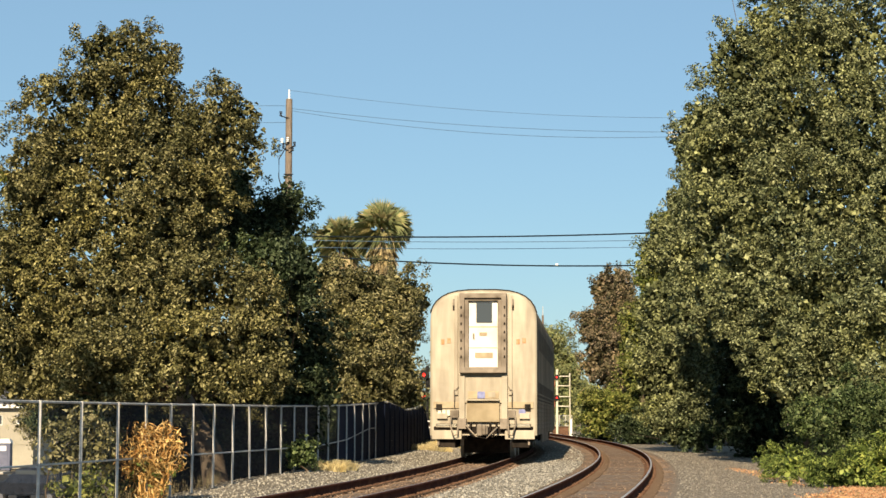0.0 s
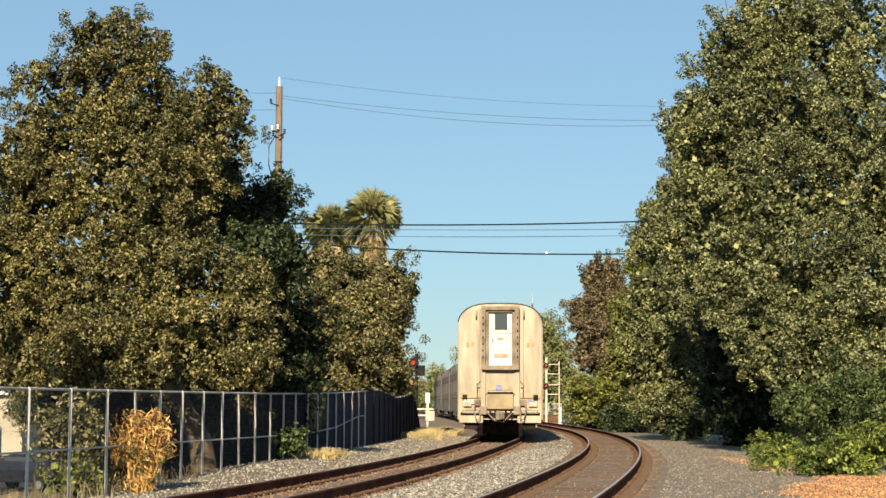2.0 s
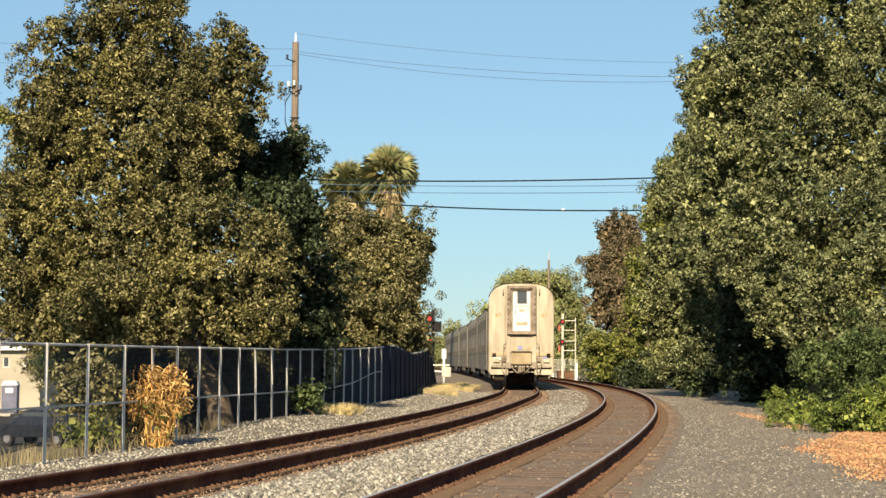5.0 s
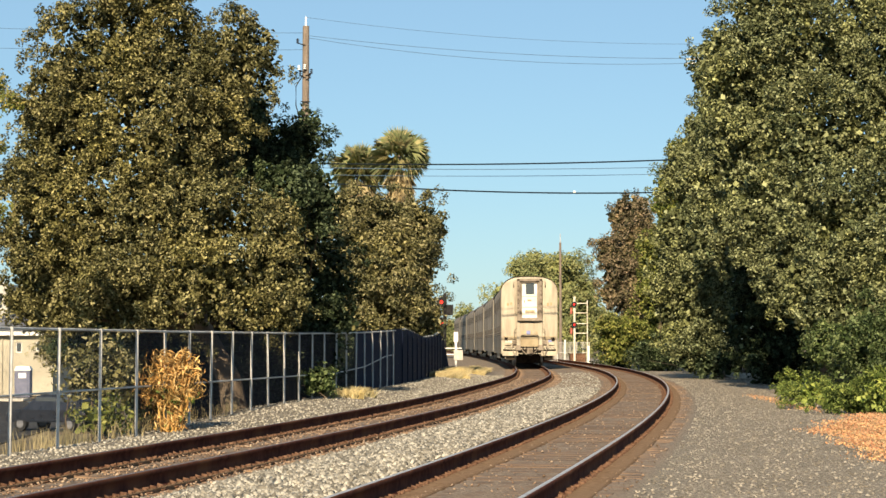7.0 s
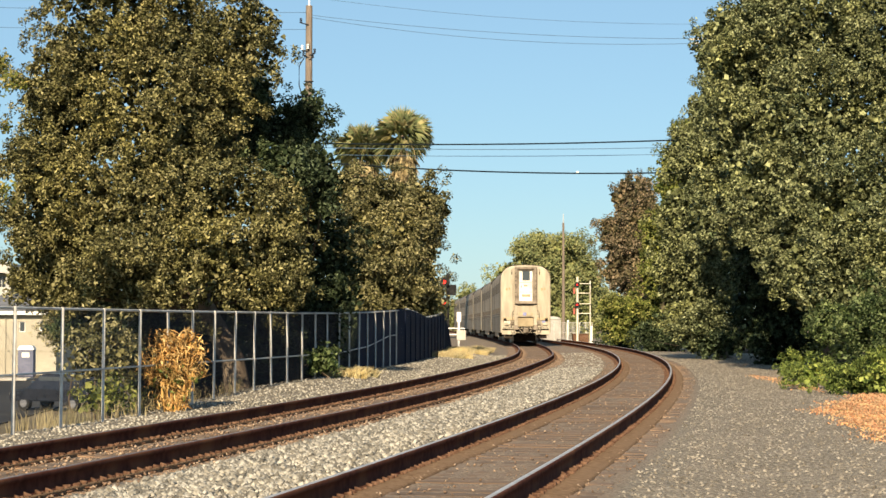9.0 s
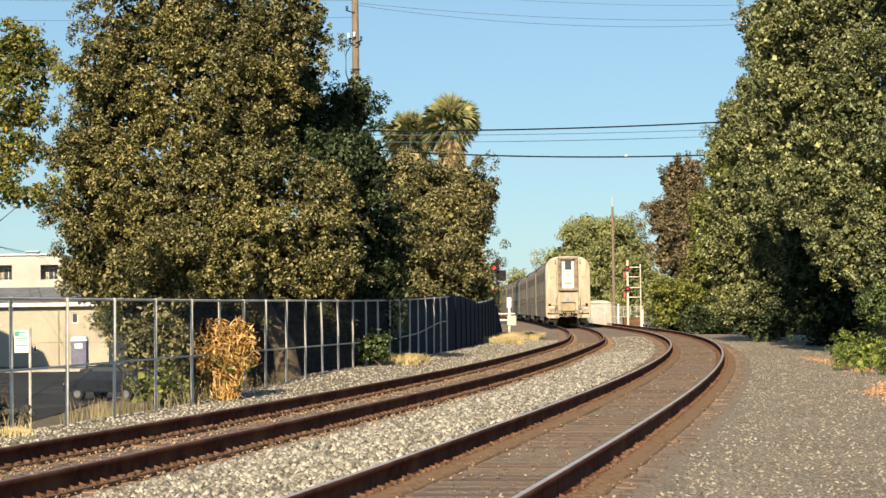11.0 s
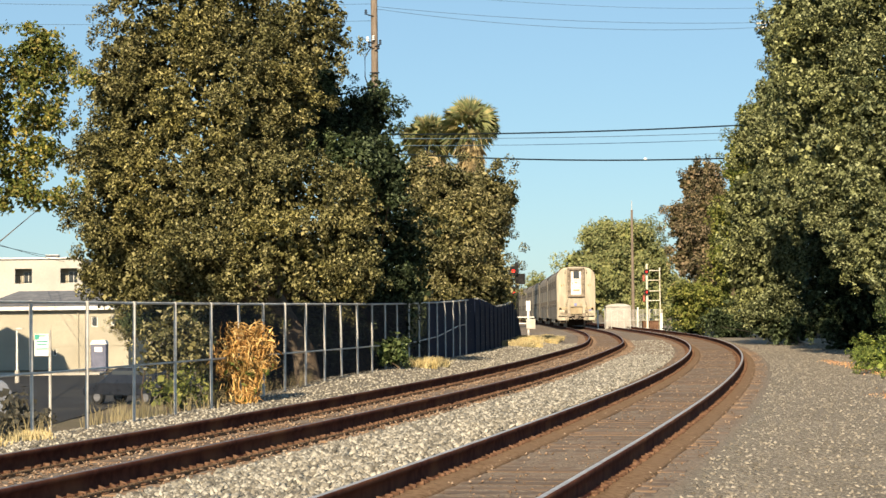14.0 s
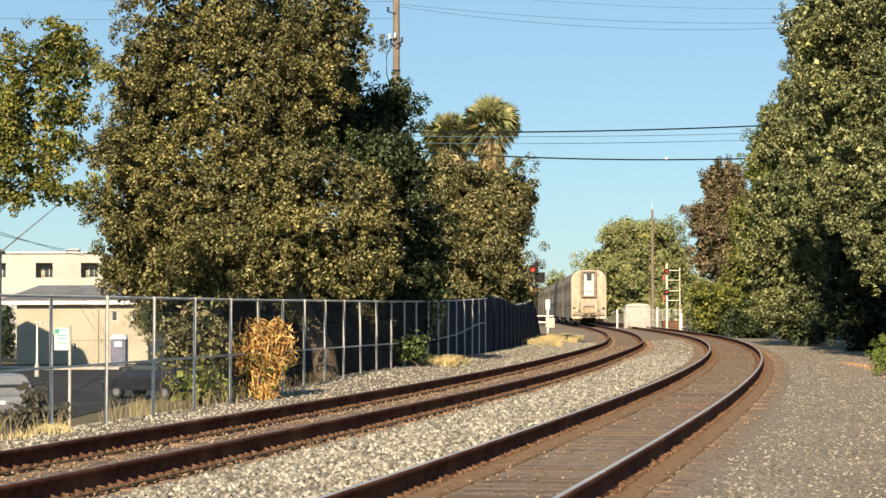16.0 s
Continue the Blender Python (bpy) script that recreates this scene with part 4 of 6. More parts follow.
def window(parent, x0, z0, x1, z1, y, bars=1):
    win = new("window")
    win.parent = parent
    win.location = (x0, y, z0)
    w, h = x1 - x0, z1 - z0
    bm = fresh()
    for c, s in (((w / 2, 0, 0.03), (w, 0.06, 0.06)), ((w / 2, 0, h - 0.03), (w, 0.06, 0.06)), ((0.03, 0, h / 2), (0.06, 0.06, h - 0.12)), ((w - 0.03, 0, h / 2), (0.06, 0.06, h - 0.12))):
        box(bm, c, s)
    for k in range(bars):
        box(bm, (w * (k + 1) / (bars + 1), 0, h / 2), (0.05, 0.05, h - 0.12))
    part("window_frame", bm, M_WHITE, win)
    bm = fresh()
    box(bm, (w / 2, 0.03, h / 2), (w - 0.1, 0.012, h - 0.1))
    part("pane", bm, M_GLASS, win)
    return win


def build_beige_house():
    """Two storeys, low hipped roof, seen over the fence across the street."""
    d, x0, x1 = 150.0, -33.265, -23.029
    base, eave = -2.6, 2.074
    w, h = x1 - x0, eave - base
    root = thing("beige_building", (x0, d, base), "two-storey beige stucco building with a grey roof", "building")
    op = [(-25.897 - x0, h - 1.35, -25.412 - x0, h - 0.55), (-25.985 - x0, -1.853 - base, -25.235 - x0, -1.014 - base),
          (-28.897 - x0, -1.5 - base, -28.588 - x0, -0.97 - base), (-24.353 - x0, h - 1.25, -23.559 - x0, h - 0.5)]
    part("wall", wall_with_openings(fresh(), w, h, 0.3, op), M_STUCCO, root)
    bm = fresh()
    box(bm, (0.15, 6.3, h / 2), (0.3, 12, h)); box(bm, (w - 0.15, 6.3, h / 2), (0.3, 12, h)); box(bm, (w / 2, 12.45, h / 2), (w, 0.3, h))
    part("wall", bm, M_STUCCO, root)
    for o, n in zip(op, (0, 1, 0, 1)):
        window(root, *o, 0.12, n)
    bm = fresh()
    box(bm, (w / 2 - 0.6, -0.55, h + 0.12), (w + 1.6, 0.14, 0.30))
    part("fascia", bm, M_WHITE, root, "white painted fascia board")
    bm = fresh()
    box(bm, (w / 2 - 0.6, 6.0, h + 0.02), (w + 1.5, 12.9, 0.1))
    part("soffit", bm, M_STUCCO, root)
    bm = fresh()
    r = bmesh.ops.create_cube(bm, size=1)["verts"]
    for v in r:
        up = v.co.z > 0
        v.co = Vector((w / 2 - 0.6 + v.co.x * ((w + 1.7) if not up else (w - 3.0)), 6.0 + v.co.y * (13.3 if not up else 4), h + 0.28 + (1.25 if up else 0)))
    part("roof", bm, M_SHINGLE, root, "dark grey shingle roof")
    bm = fresh()
    tube(bm, (-26.912 - x0, -0.08, 0), (-26.912 - x0, -0.08, h), 0.05)
    part("downpipe", bm, M_STUCCO, root)
    bm = fresh()
    box(bm, (w / 2, -0.02, -0.706 - base), (w, 0.05, 0.08))
    part("string_course", bm, M_STUCCO, root)


def build_white_apartments():
    d, x0, x1 = 225.0, -59.824, -39.838
    base, top = -2.6, 8.372
    w, h = x1 - x0, top - base
    root = thing("apartment_building", (x0, d, base), "white flat-roofed apartment building with recessed balconies", "building")
    op = []
    for c in (-85, -5, 78, 158):
        op.append(((c - 15 + 120) / 3400 * 225, 5.526 - base, (c + 15 + 120) / 3400 * 225, 7.247 - base))
    part("wall", wall_with_openings(fresh(), w, h, 0.35, op), M_WHITESTUCCO, root)
    bm = fresh()
    box(bm, (w / 2, 10, h - 0.6), (w - 0.1, 19.0, 0.3)); box(bm, (w / 2, 19.8, h / 2), (w, 0.3, h)); box(bm, (0.15, 10, h / 2), (0.3, 19.2, h)); box(bm, (w - 0.15, 10, h / 2), (0.3, 19.2, h))
    part("shell", bm, M_WHITESTUCCO, root)
    for a, b, c, e in op:
        bm = fresh()
        box(bm, ((a + c) / 2, 1.6, (b + e) / 2), (c - a + 0.6, 0.1, e - b + 0.6))
        part("balcony_back", bm, M_STUCCO, root)
        window(root, a + 0.7, b, c - 0.1, e - 0.3, 1.45, 1)
        rail = new("balcony_rail")
        rail.parent = root
        for k in range(9):
            bm = fresh()
            tube(bm, (a + (c - a) * k / 8, 0.1, b), (a + (c - a) * k / 8, 0.1, b + 0.95), 0.02, seg=5)
            part("baluster", bm, M_BLACK, rail)
        bm = fresh()
        tube(bm, (a, 0.1, b + 0.97), (c, 0.1, b + 0.97), 0.03, seg=6)
        part("handrail", bm, M_BLACK, rail)
    bm = fresh()
    box(bm, (w / 2, -0.03, h + 0.08), (w + 0.2, 0.5, 0.16), 0.02)
    part("parapet_cap", bm, M_WHITE, root)
    vent = thing("roof_vent", (-44.272, d + 5, top - 0.45), "small grey roof vent on the white building", "vent")
    bm = fresh(); box(bm, (0, 0, 0.5), (1.5, 1.0, 1.0), 0.05); part("housing", bm, M_SHINGLE, vent)
    bm = fresh(); box(bm, (0, 0, 1.04), (1.7, 1.2, 0.08), 0.02); part("cap", bm, M_GALV, vent)


def build_gable_house():
    """A taller house beyond the car park; its gable throws a shadow on the beige building."""
    x, y, base, w, deep, eave, ridge = -35.4, 125.0, -2.6, 8.4, 10.8, 5.6, 7.8
    root = thing("gabled_house", (x, y, base), "tan gabled house beside the car park", "building")
    h, r = eave - base, ridge - base
    for yy in (0.0, deep - 0.3):
        bm = fresh()
        v = [bm.verts.new((px, yy, pz)) for px, pz in ((-w / 2, 0), (w / 2, 0), (w / 2, h), (0, r), (-w / 2, h))]
        v2 = [bm.verts.new((q.co.x, yy + 0.3, q.co.z)) for q in v]
        bm.faces.new(v); bm.faces.new(list(reversed(v2)))
        for k in range(5):
            bm.faces.new((v[k], v[(k + 1) % 5], v2[(k + 1) % 5], v2[k]))
        bmesh.ops.recalc_face_normals(bm, faces=bm.faces)
        part("gable_wall", bm, M_STUCCO, root)
    for sx in (-1, 1):
        part("side_wall", box(fresh(), (sx * (w / 2 - 0.15), deep / 2, h / 2), (0.3, deep - 0.62, h)), M_STUCCO, root)
        bm = fresh()
        v = [bm.verts.new(q) for q in ((0, -0.3, r + 0.1), (sx * (w / 2 + 0.2), -0.3, h - 0.02), (sx * (w / 2 + 0.2), deep + 0.3, h - 0.02), (0, deep + 0.3, r + 0.1))]
        v2 = [bm.verts.new(q.co + Vector((0, 0, 0.14))) for q in v]
        bm.faces.new(v); bm.faces.new(list(reversed(v2)))
        for k in range(4):
            bm.faces.new((v[k], v[(k + 1) % 4], v2[(k + 1) % 4], v2[k]))
        bmesh.ops.recalc_face_normals(bm, faces=bm.faces)
        part("roof", bm, M_SHINGLE, root)


def build_street():
    bm = fresh()
    box(bm, (-33, 100, -2.62), (38, 68, 0.08))
    ob = part("street", bm, M_ASPHALT)
    tagged(ob, "asphalt street and car park below the embankment, darkened for shade", "street", kind="structure")
    bm = fresh()
    box(bm, (-40, 138, -2.56), (34, 3.0, 0.16), 0.02)
    tagged(part("pavement", bm, M_CONCRETE), "pale concrete pavement by the beige building", "pavement", kind="structure")
    toilet = thing("portable_toilet", (-23.575, 140, -2.48), "blue-grey plastic portable toilet with a white roof", "toilet")
    bm = fresh(); box(bm, (0, 0, 1.0), (1.1, 1.1, 1.95), 0.05); part("cabin", bm, M_BLUEPLASTIC, toilet)
    bm = fresh(); box(bm, (0, -0.57, 0.98), (0.78, 0.04, 1.8), 0.02); door = part("door", bm, M_BLUEPLASTIC, toilet)
    bm = fresh(); box(bm, (0, -0.6, 1.6), (0.55, 0.02, 0.35)); part("notice", bm, M_WHITE, door, "white notice on the door")
    bm = fresh()
    r = bmesh.ops.create_cube(bm, size=1)["verts"]
    for v in r:
        k = 0.75 if v.co.z > 0 else 1.0
        v.co = Vector((v.co.x * 1.2 * k, v.co.y * 1.2 * k, 2.12 + v.co.z * 0.3))
    part("roof", bm, M_WHITE, toilet, "white moulded roof")
    for k in (-0.4, 0.4):
        bm = fresh(); box(bm, (k, 0, 0.0), (0.12, 1.2, 0.08)); part("skid", bm, M_BLACK, toilet)
    lamp = thing("street_lamp", (-25.341, 120, -2.6), "pale metal lamp post in the car park", "street lamp")
    bm = fresh(); tube(bm, (0, 0, 0), (0, 0, 0.702 + 2.6), 0.075, 0.05); part("pole", bm, M_WHITE, lamp)
    bm = fresh(); tube(bm, (0, 0, 0), (0, 0, 0.8), 0.14); part("base", bm, M_CONCRETE, lamp)
    bm = fresh(); box(bm, (0.12, 0, 0.772 + 2.6), (0.4, 0.22, 0.12), 0.03); part("lamp_head", bm, M_GALV, lamp)


def build_sign():
    d = 46.0
    x = -8.929
    z0 = earth(x, d)
    root = thing("street_sign", (x, d, z0 - 0.05), "white and teal notice board on a pipe post", "sign")
    top = 1.153 - z0
    bm = fresh(); tube(bm, (0, 0, 0), (0, 0, top), 0.035); part("post", bm, M_GALV, root)
    bm = fresh(); box(bm, (-0.189, -0.05, 0.815 - z0), (0.338, 0.02, 0.528), 0.004)
    board = part("board", bm, M_WHITE, root, "white board")
    bm = fresh(); box(bm, (-0.298, -0.065, 1.004 - z0), (0.108, 0.008, 0.122))
    part("emblem", bm, M_SIGNTEAL, board, "teal square emblem")
    for k, (w, y) in enumerate(((13, 579), (20, 589), (18, 594), (20, 602))):
        bm = fresh(); box(bm, (-0.176, -0.064, 1.39 - (y - 552.5) / 3400 * 46 - z0), (w / 3400 * 46, 0.006, 0.03))
        part("text_bar", bm, M_SIGNTEAL, board)


def car(name, at, turn, paint, label, van=False):
    root = thing(name, at, label, "car", turn=turn)
    L, W, H = 4.6, 1.82, 1.68 if van else 1.46
    prof = [(-2.25, 0.45), (-2.3, 0.75), (-2.15, 0.98), (-1.95, 1.02), (-1.75, H - 0.1), (-1.4, H), (0.3, H), (0.6, H - 0.08), (1.25, 1.02), (2.1, 0.9), (2.28, 0.7), (2.25, 0.4)]
    bm = fresh()
    ring = []
    for sx, inset in ((-1, 0), (1, 0)):
        ring.append([bm.verts.new((sx * (W / 2 - (0.18 if z > 1.1 else 0.0)), y, z)) for y, z in prof])
    n = len(prof)
    for k in range(n):
        bm.faces.new((ring[0][k], ring[0][(k + 1) % n], ring[1][(k + 1) % n], ring[1][k]))
    bm.faces.new(ring[0]); bm.faces.new(list(reversed(ring[1])))
    bmesh.ops.recalc_face_normals(bm, faces=bm.faces)
    bmesh.ops.bevel(bm, geom=list(bm.edges), offset=0.05, segments=2, affect="EDGES")
    part("body", bm, paint, root)
    for sx in (-1, 1):
        bm = fresh(); box(bm, (sx * (W / 2 - 0.13), -0.45, (1.05 + H - 0.12) / 2), (0.06, 2.1, H - 0.24 - 0.95), 0.02)
        part("side_window", bm, M_GLASS, root)
        for y in (-1.4, 1.4):
            wh = new("wheel"); wh.parent = root; wh.location = (sx * (W / 2 - 0.12), y, 0.33)
            bm = fresh(); tube(bm, (-0.11, 0, 0), (0.11, 0, 0), 0.33, seg=20); part("tyre", bm, M_RUBBER, wh)
            bm = fresh(); tube(bm, (-0.12, 0, 0), (0.12, 0, 0), 0.2, seg=12); part("rim", bm, M_SHINGLE, wh)
    for name_, y, z, m, rx in (("windscreen", 0.97, 1.2, M_GLASS, 58), ("rear_window", -1.9, 1.2, M_GLASS, -72)):
        bm = fresh(); box(bm, (0, y, z), (W - 0.45, 0.03, 0.5), 0.01, Matrix.Rotation(radians(-rx if y > 0 else 14), 4, "X")); part(name_, bm, m, root)
    for sx in (-0.65, 0.65):
        bm = fresh(); box(bm, (sx, 2.24, 0.72), (0.34, 0.1, 0.14), 0.02); part("headlight", bm, M_PORCELAIN, root)
        bm = fresh(); box(bm, (sx, -2.28, 0.8), (0.26, 0.08, 0.2), 0.02); part("tail_light", bm, M_REDPAINT, root)
    return root


build_beige_house()
build_white_apartments()
build_gable_house()
build_street()
build_sign()
car("parked_car", (-16.5, 72, -2.58), -152, M_CARSILVER, "silver-white parked car on the dark street", True)
car("parked_car", (-13.45, 89, -2.58), 60, M_CARDARK, "dark blue parked car in the shade", True)


# ---------------------------------------------------------------- poles, wires, signals
def hang(bm, a, b, sag, r, n=24):
    a, b = Vector(a), Vector(b)
    pts = [a.lerp(b, k / n) - Vector((0, 0, sag * 4 * (k / n) * (1 - k / n))) for k in range(n + 1)]
    return limb(bm, pts, [r] * (n + 1), 5)


def build_pole():
    d = 100.0
    x = -2.412
    g = -2.6
    root = thing("utility_pole", (x, d, g), "weathered wooden utility pole with insulators and cable gear", "utility pole")
    top = 17.993 - g
    bm = fresh(); tube(bm, (0, 0, 0), (0, 0, top), 0.24, 0.17, 12); part("pole", bm, M_WOODPOLE, root)
    bm = fresh(); tube(bm, (0, -0.02, top - 0.15), (0, -0.02, top + 0.5), 0.06, 0.035); part("top_insulator", bm, M_PORCELAIN, root)
    for k, (px, py) in enumerate(((-0.42, 20), (-0.35, 68), (-0.05, 66), (0.3, 74), (-0.28, 78), (0.2, 82))):
        z = top - (py + 12) / 3400 * 100
        arm = new("bracket"); arm.parent = root; arm.location = (0, 0, z)
        bm = fresh(); tube(bm, (0, -0.15, -0.1), (px, -0.28, 0), 0.03); part("strut", bm, M_BLACK, arm)
        bm = fresh()
        for q in range(3):
            tube(bm, (px, -0.28, q * 0.09), (px, -0.28, q * 0.09 + 0.06), 0.085, 0.05)
        part("insulator", bm, M_PORCELAIN if k in (1, 2) else M_BLACK, arm)
    bm = fresh(); limb(bm, [(-0.15, -0.2, top - 2.6), (-0.5, -0.25, top - 3.2), (-0.5, -0.25, top - 4.2), (-0.2, -0.2, top - 5.2)], [0.03] * 4, 6)
    part("riser_cable", bm, M_BLACK, root)
    for k in range(5):
        bm = fresh(); box(bm, (0.0, -0.24, top - 4.0 - k * 0.7), (0.5, 0.05, 0.05)); part("step", bm, M_BLACK, root)
    return root


def wire(name, a, b, sag, r, m, label):
    bm = hang(fresh(), Vector(), Vector(b) - Vector(a), sag, r)
    ob = part(name, bm, m)
    ob.location = a
    return tagged(ob, label, "cable", group="overhead wires")


def build_wires():
    dark, pale = "black overhead cable crossing the line", "thin pale overhead wire crossing the line"
    wire("overhead_cable", (-6.061, 92, 10.12), (18.833, 92, 10.468), 0.25, 0.036, M_WIRE, dark)
    wire("overhead_cable", (-6.061, 92, 9.521), (20.998, 92, 8.98), 0.55, 0.036, M_WIRE, dark)
    sleeve = fresh(); tube(sleeve, (0, -0.03, 0), (0.12, -0.03, 0), 0.05)
    low = bpy.data.objects["overhead_cable.001"]
    ob = part("splice_sleeve", sleeve, M_PORCELAIN, low, "white splice sleeve")
    ob.location = Vector((10.661, 92, 8.723)) - low.location
    wire("overhead_wire", (-6.127, 93, 10.02), (19.038, 93, 10.157), 0.2, 0.016, M_WIREPALE, pale)
    wire("overhead_wire", (-6.127, 93, 9.68), (19.038, 93, 9.828), 0.2, 0.013, M_WIREPALE, pale)
    wire("overhead_wire", (-2.471, 100, 17.522), (19.209, 104, 17.066), 0.35, 0.013, M_WIREPALE, pale)
    wire("overhead_wire", (-2.471, 100, 17.405), (19.209, 104, 16.822), 0.55, 0.013, M_WIREPALE, pale)
    wire("overhead_wire", (-2.412, 100, 18.464), (19.576, 104, 17.862), 0.4, 0.010, M_WIREPALE, pale)
    wire("overhead_wire", (-31.245, 98, 17.891), (-2.412, 100, 17.64), 0.2, 0.012, M_WIREPALE, pale)
    wire("overhead_wire", (-31.245, 98, 16.739), (-2.471, 100, 16.758), 0.2, 0.012, M_WIREPALE, pale)
    wire("overhead_cable", (-19.129, 60, 5.846), (-41.984, 225.15, 8.045), 0.3, 0.02, M_WIRE, "thin dark cable running down to the houses")
    wire("overhead_cable", (-19.129, 60, 5.316), (-40.328, 225.15, 8.178), 0.3, 0.02, M_WIRE, "thin dark cable running down to the houses")
    hid = thing("utility_pole", (19.576, 104, -0.3), "wooden utility pole hidden in the tree crowns, crossarm showing", "utility pole")
    bm = fresh(); tube(bm, (0, 0, 0), (0, 0, 17.372 + 0.3), 0.2, 0.15); part("pole", bm, M_WOODPOLE, hid)
    for y in (42, 50):
        bm = fresh(); box(bm, (-0.35, -0.1, EYE + (552.5 - y) / 3400 * 104 + 0.3), (1.9, 0.1, 0.1), 0.01); part("crossarm", bm, M_CREAM, hid)
    far = thing("utility_pole", (23.46, 215, -0.3), "slim grey pole beside the far trees", "utility pole")
    bm = fresh(); tube(bm, (0, 0, 0), (0, 0, 12.804 + 0.3), 0.2, 0.12); part("pole", bm, M_WOODPOLE, far)
    bm = fresh(); tube(bm, (0, 0, 12.804 + 0.3), (0, 0, 13.816 + 0.3), 0.05, 0.03); part("mast_tip", bm, M_GALV, far)
    far = thing("utility_pole", (38.118, 300, -0.3), "slim grey pole beside the far trees", "utility pole")
    bm = fresh(); tube(bm, (0, 0, 0), (0, 0, 11.316 + 0.3), 0.2, 0.12); part("pole", bm, M_WOODPOLE, far)
    bm = fresh(); box(bm, (0, 0, 10.434 + 0.3), (1.6, 0.1, 0.12)); part("crossarm", bm, M_WOODPOLE, far)


def signal_head(parent, at, r=0.3):
    head = new("signal_head"); head.parent = parent; head.location = at
    bm = fresh(); tube(bm, (0, 0.0, 0), (0, 0.03, 0), r * 1.25, seg=24); part("backplate", bm, M_BLACK, head)
    bm = fresh(); tube(bm, (0, -0.02, 0), (0, 0.25, 0), r * 0.7, seg=16); part("housing", bm, M_BLACK, head)
    bm = fresh(); tube(bm, (0, -0.045, 0), (0, -0.02, 0), r * 0.40, seg=16); part("lens", bm, M_RED, head, "lit red lens")
    bm = fresh()
    for k in range(9):
        a0, a1 = math.pi * k / 9, math.pi * (k + 1) / 9
        q = r * 0.5
        v = [bm.verts.new((math.cos(a) * q, y, math.sin(a) * q)) for a, y in ((a0, -0.03), (a1, -0.03), (a1, -0.3), (a0, -0.3))]
        bm.faces.new(v)
    ex = bmesh.ops.solidify(bm, geom=list(bm.faces), thickness=0.01)
    part("hood", bm, M_BLACK, head)
    return head


def build_signals():
    d = 100.0
    x = 4.882
    root = thing("railway_signal", (x, d, -0.3), "black mast railway signal showing two red lights", "signal")
    bm = fresh(); tube(bm, (0, 0.25, 0), (0, 0.25, 4.052 + 0.3), 0.08); part("mast", bm, M_BLACK, root)
    bm = fresh(); box(bm, (0, 0.25, 0.15), (0.6, 0.6, 0.3), 0.03); part("footing", bm, M_CONCRETE, root)
    for y in (478, 515):
        z = 0.3 + EYE + (552.5 - y) / 3400 * d
        signal_head(root, (-0.2, 0, z), 0.21)
        bm = fresh(); tube(bm, (-0.27, 0.2, z), (0.02, 0.25, z), 0.04); part("arm", bm, M_BLACK, root)
    bm = fresh(); box(bm, (0.25, 0.15, 3.169 + 0.3), (0.35, 0.1, 0.55), 0.02); part("relay_box", bm, M_BLACK, root)
    d = 152.0
    root = thing("railway_signal", (17.704, d, -0.3), "cream mast railway signal with ladder and platforms, two red heads", "signal")
    top = 5.168 + 0.3
    bm = fresh(); tube(bm, (0, 0, 0), (0, 0, top), 0.09); part("mast", bm, M_CREAM, root)
    bm = fresh(); tube(bm, (1.02, 0, 0), (1.02, 0, top - 0.3), 0.05); part("ladder_rail", bm, M_CREAM, root)
    for y in (480, 497, 516, 533):
        z = 0.3 + EYE + (552.5 - y) / 3400 * d
        bm = fresh(); box(bm, (0.5, 0, z), (1.1, 0.3, 0.06)); part("platform", bm, M_CREAM, root)
    for y in (482, 518):
        z = 0.3 + EYE + (552.5 - y) / 3400 * d
        signal_head(root, (-0.05, -0.25, z), 0.17)
        bm = fresh(); box(bm, (-0.28, -0.2, z - 0.5), (0.16, 0.03, 0.5), 0.01); part("marker_board", bm, M_REDPAINT, root, "faded red board")
    # relay cabinet and guard rails
    hut = thing("relay_cabinet", (16.35, 162, -0.3), "pale grey metal relay cabinet with a rounded roof beside the line", "cabinet")
    bm = fresh(); box(bm, (0, 0, 1.05), (2.1, 1.6, 2.1), 0.05); part("body", bm, M_CABINET, hut)
    bm = fresh(); limb(bm, [(0, -0.85, 2.1), (0, -0.84, 2.1), (0, 0.84, 2.1), (0, 0.85, 2.1)], [0.1, 1.0, 1.0, 0.1], 24)
    for v in bm.verts:
        v.co.z = 2.1 + max(0.0, v.co.z - 2.1) * 0.28
        v.co.x *= 1.07
    part("roof", bm, M_CABINET, hut, "pale curved roof")
    for k in (-0.5, 0.5):
        bm = fresh(); box(bm, (k, -0.82, 1.0), (0.92, 0.04, 1.8), 0.01); dr = part("door", bm, M_CABINET, hut)
        bm = fresh(); tube(bm, (k + 0.35, -0.86, 0.9), (k + 0.35, -0.86, 1.1), 0.02); part("handle", bm, M_GALV, dr)
    rail = thing("guard_fence", (17.3, 156, -0.3), "pale wire fence around the signal cabinet", "fence")
    for k in range(10):
        bm = fresh(); tube(bm, (-2.6 + k * 0.52, 0, 0), (-2.6 + k * 0.52, 0, 1.85), 0.025); part("post", bm, M_GALV, rail)
    for z in (0.15, 1.0, 1.84):
        bm = fresh(); tube(bm, (-2.6, 0, z), (2.08, 0, z), 0.018); part("rail", bm, M_GALV, rail)
    for k in range(58):
        bm = fresh(); tube(bm, (-2.58 + k * 0.08, 0.02, 0.1), (-2.58 + k * 0.08, 0.02, 1.83), 0.012, seg=4, caps=False); part("wire", bm, M_GALV, rail)
    skip = thing("equipment_box", (18.05, 153, -0.3), "low rusty brown equipment box beside the signal mast", "box")
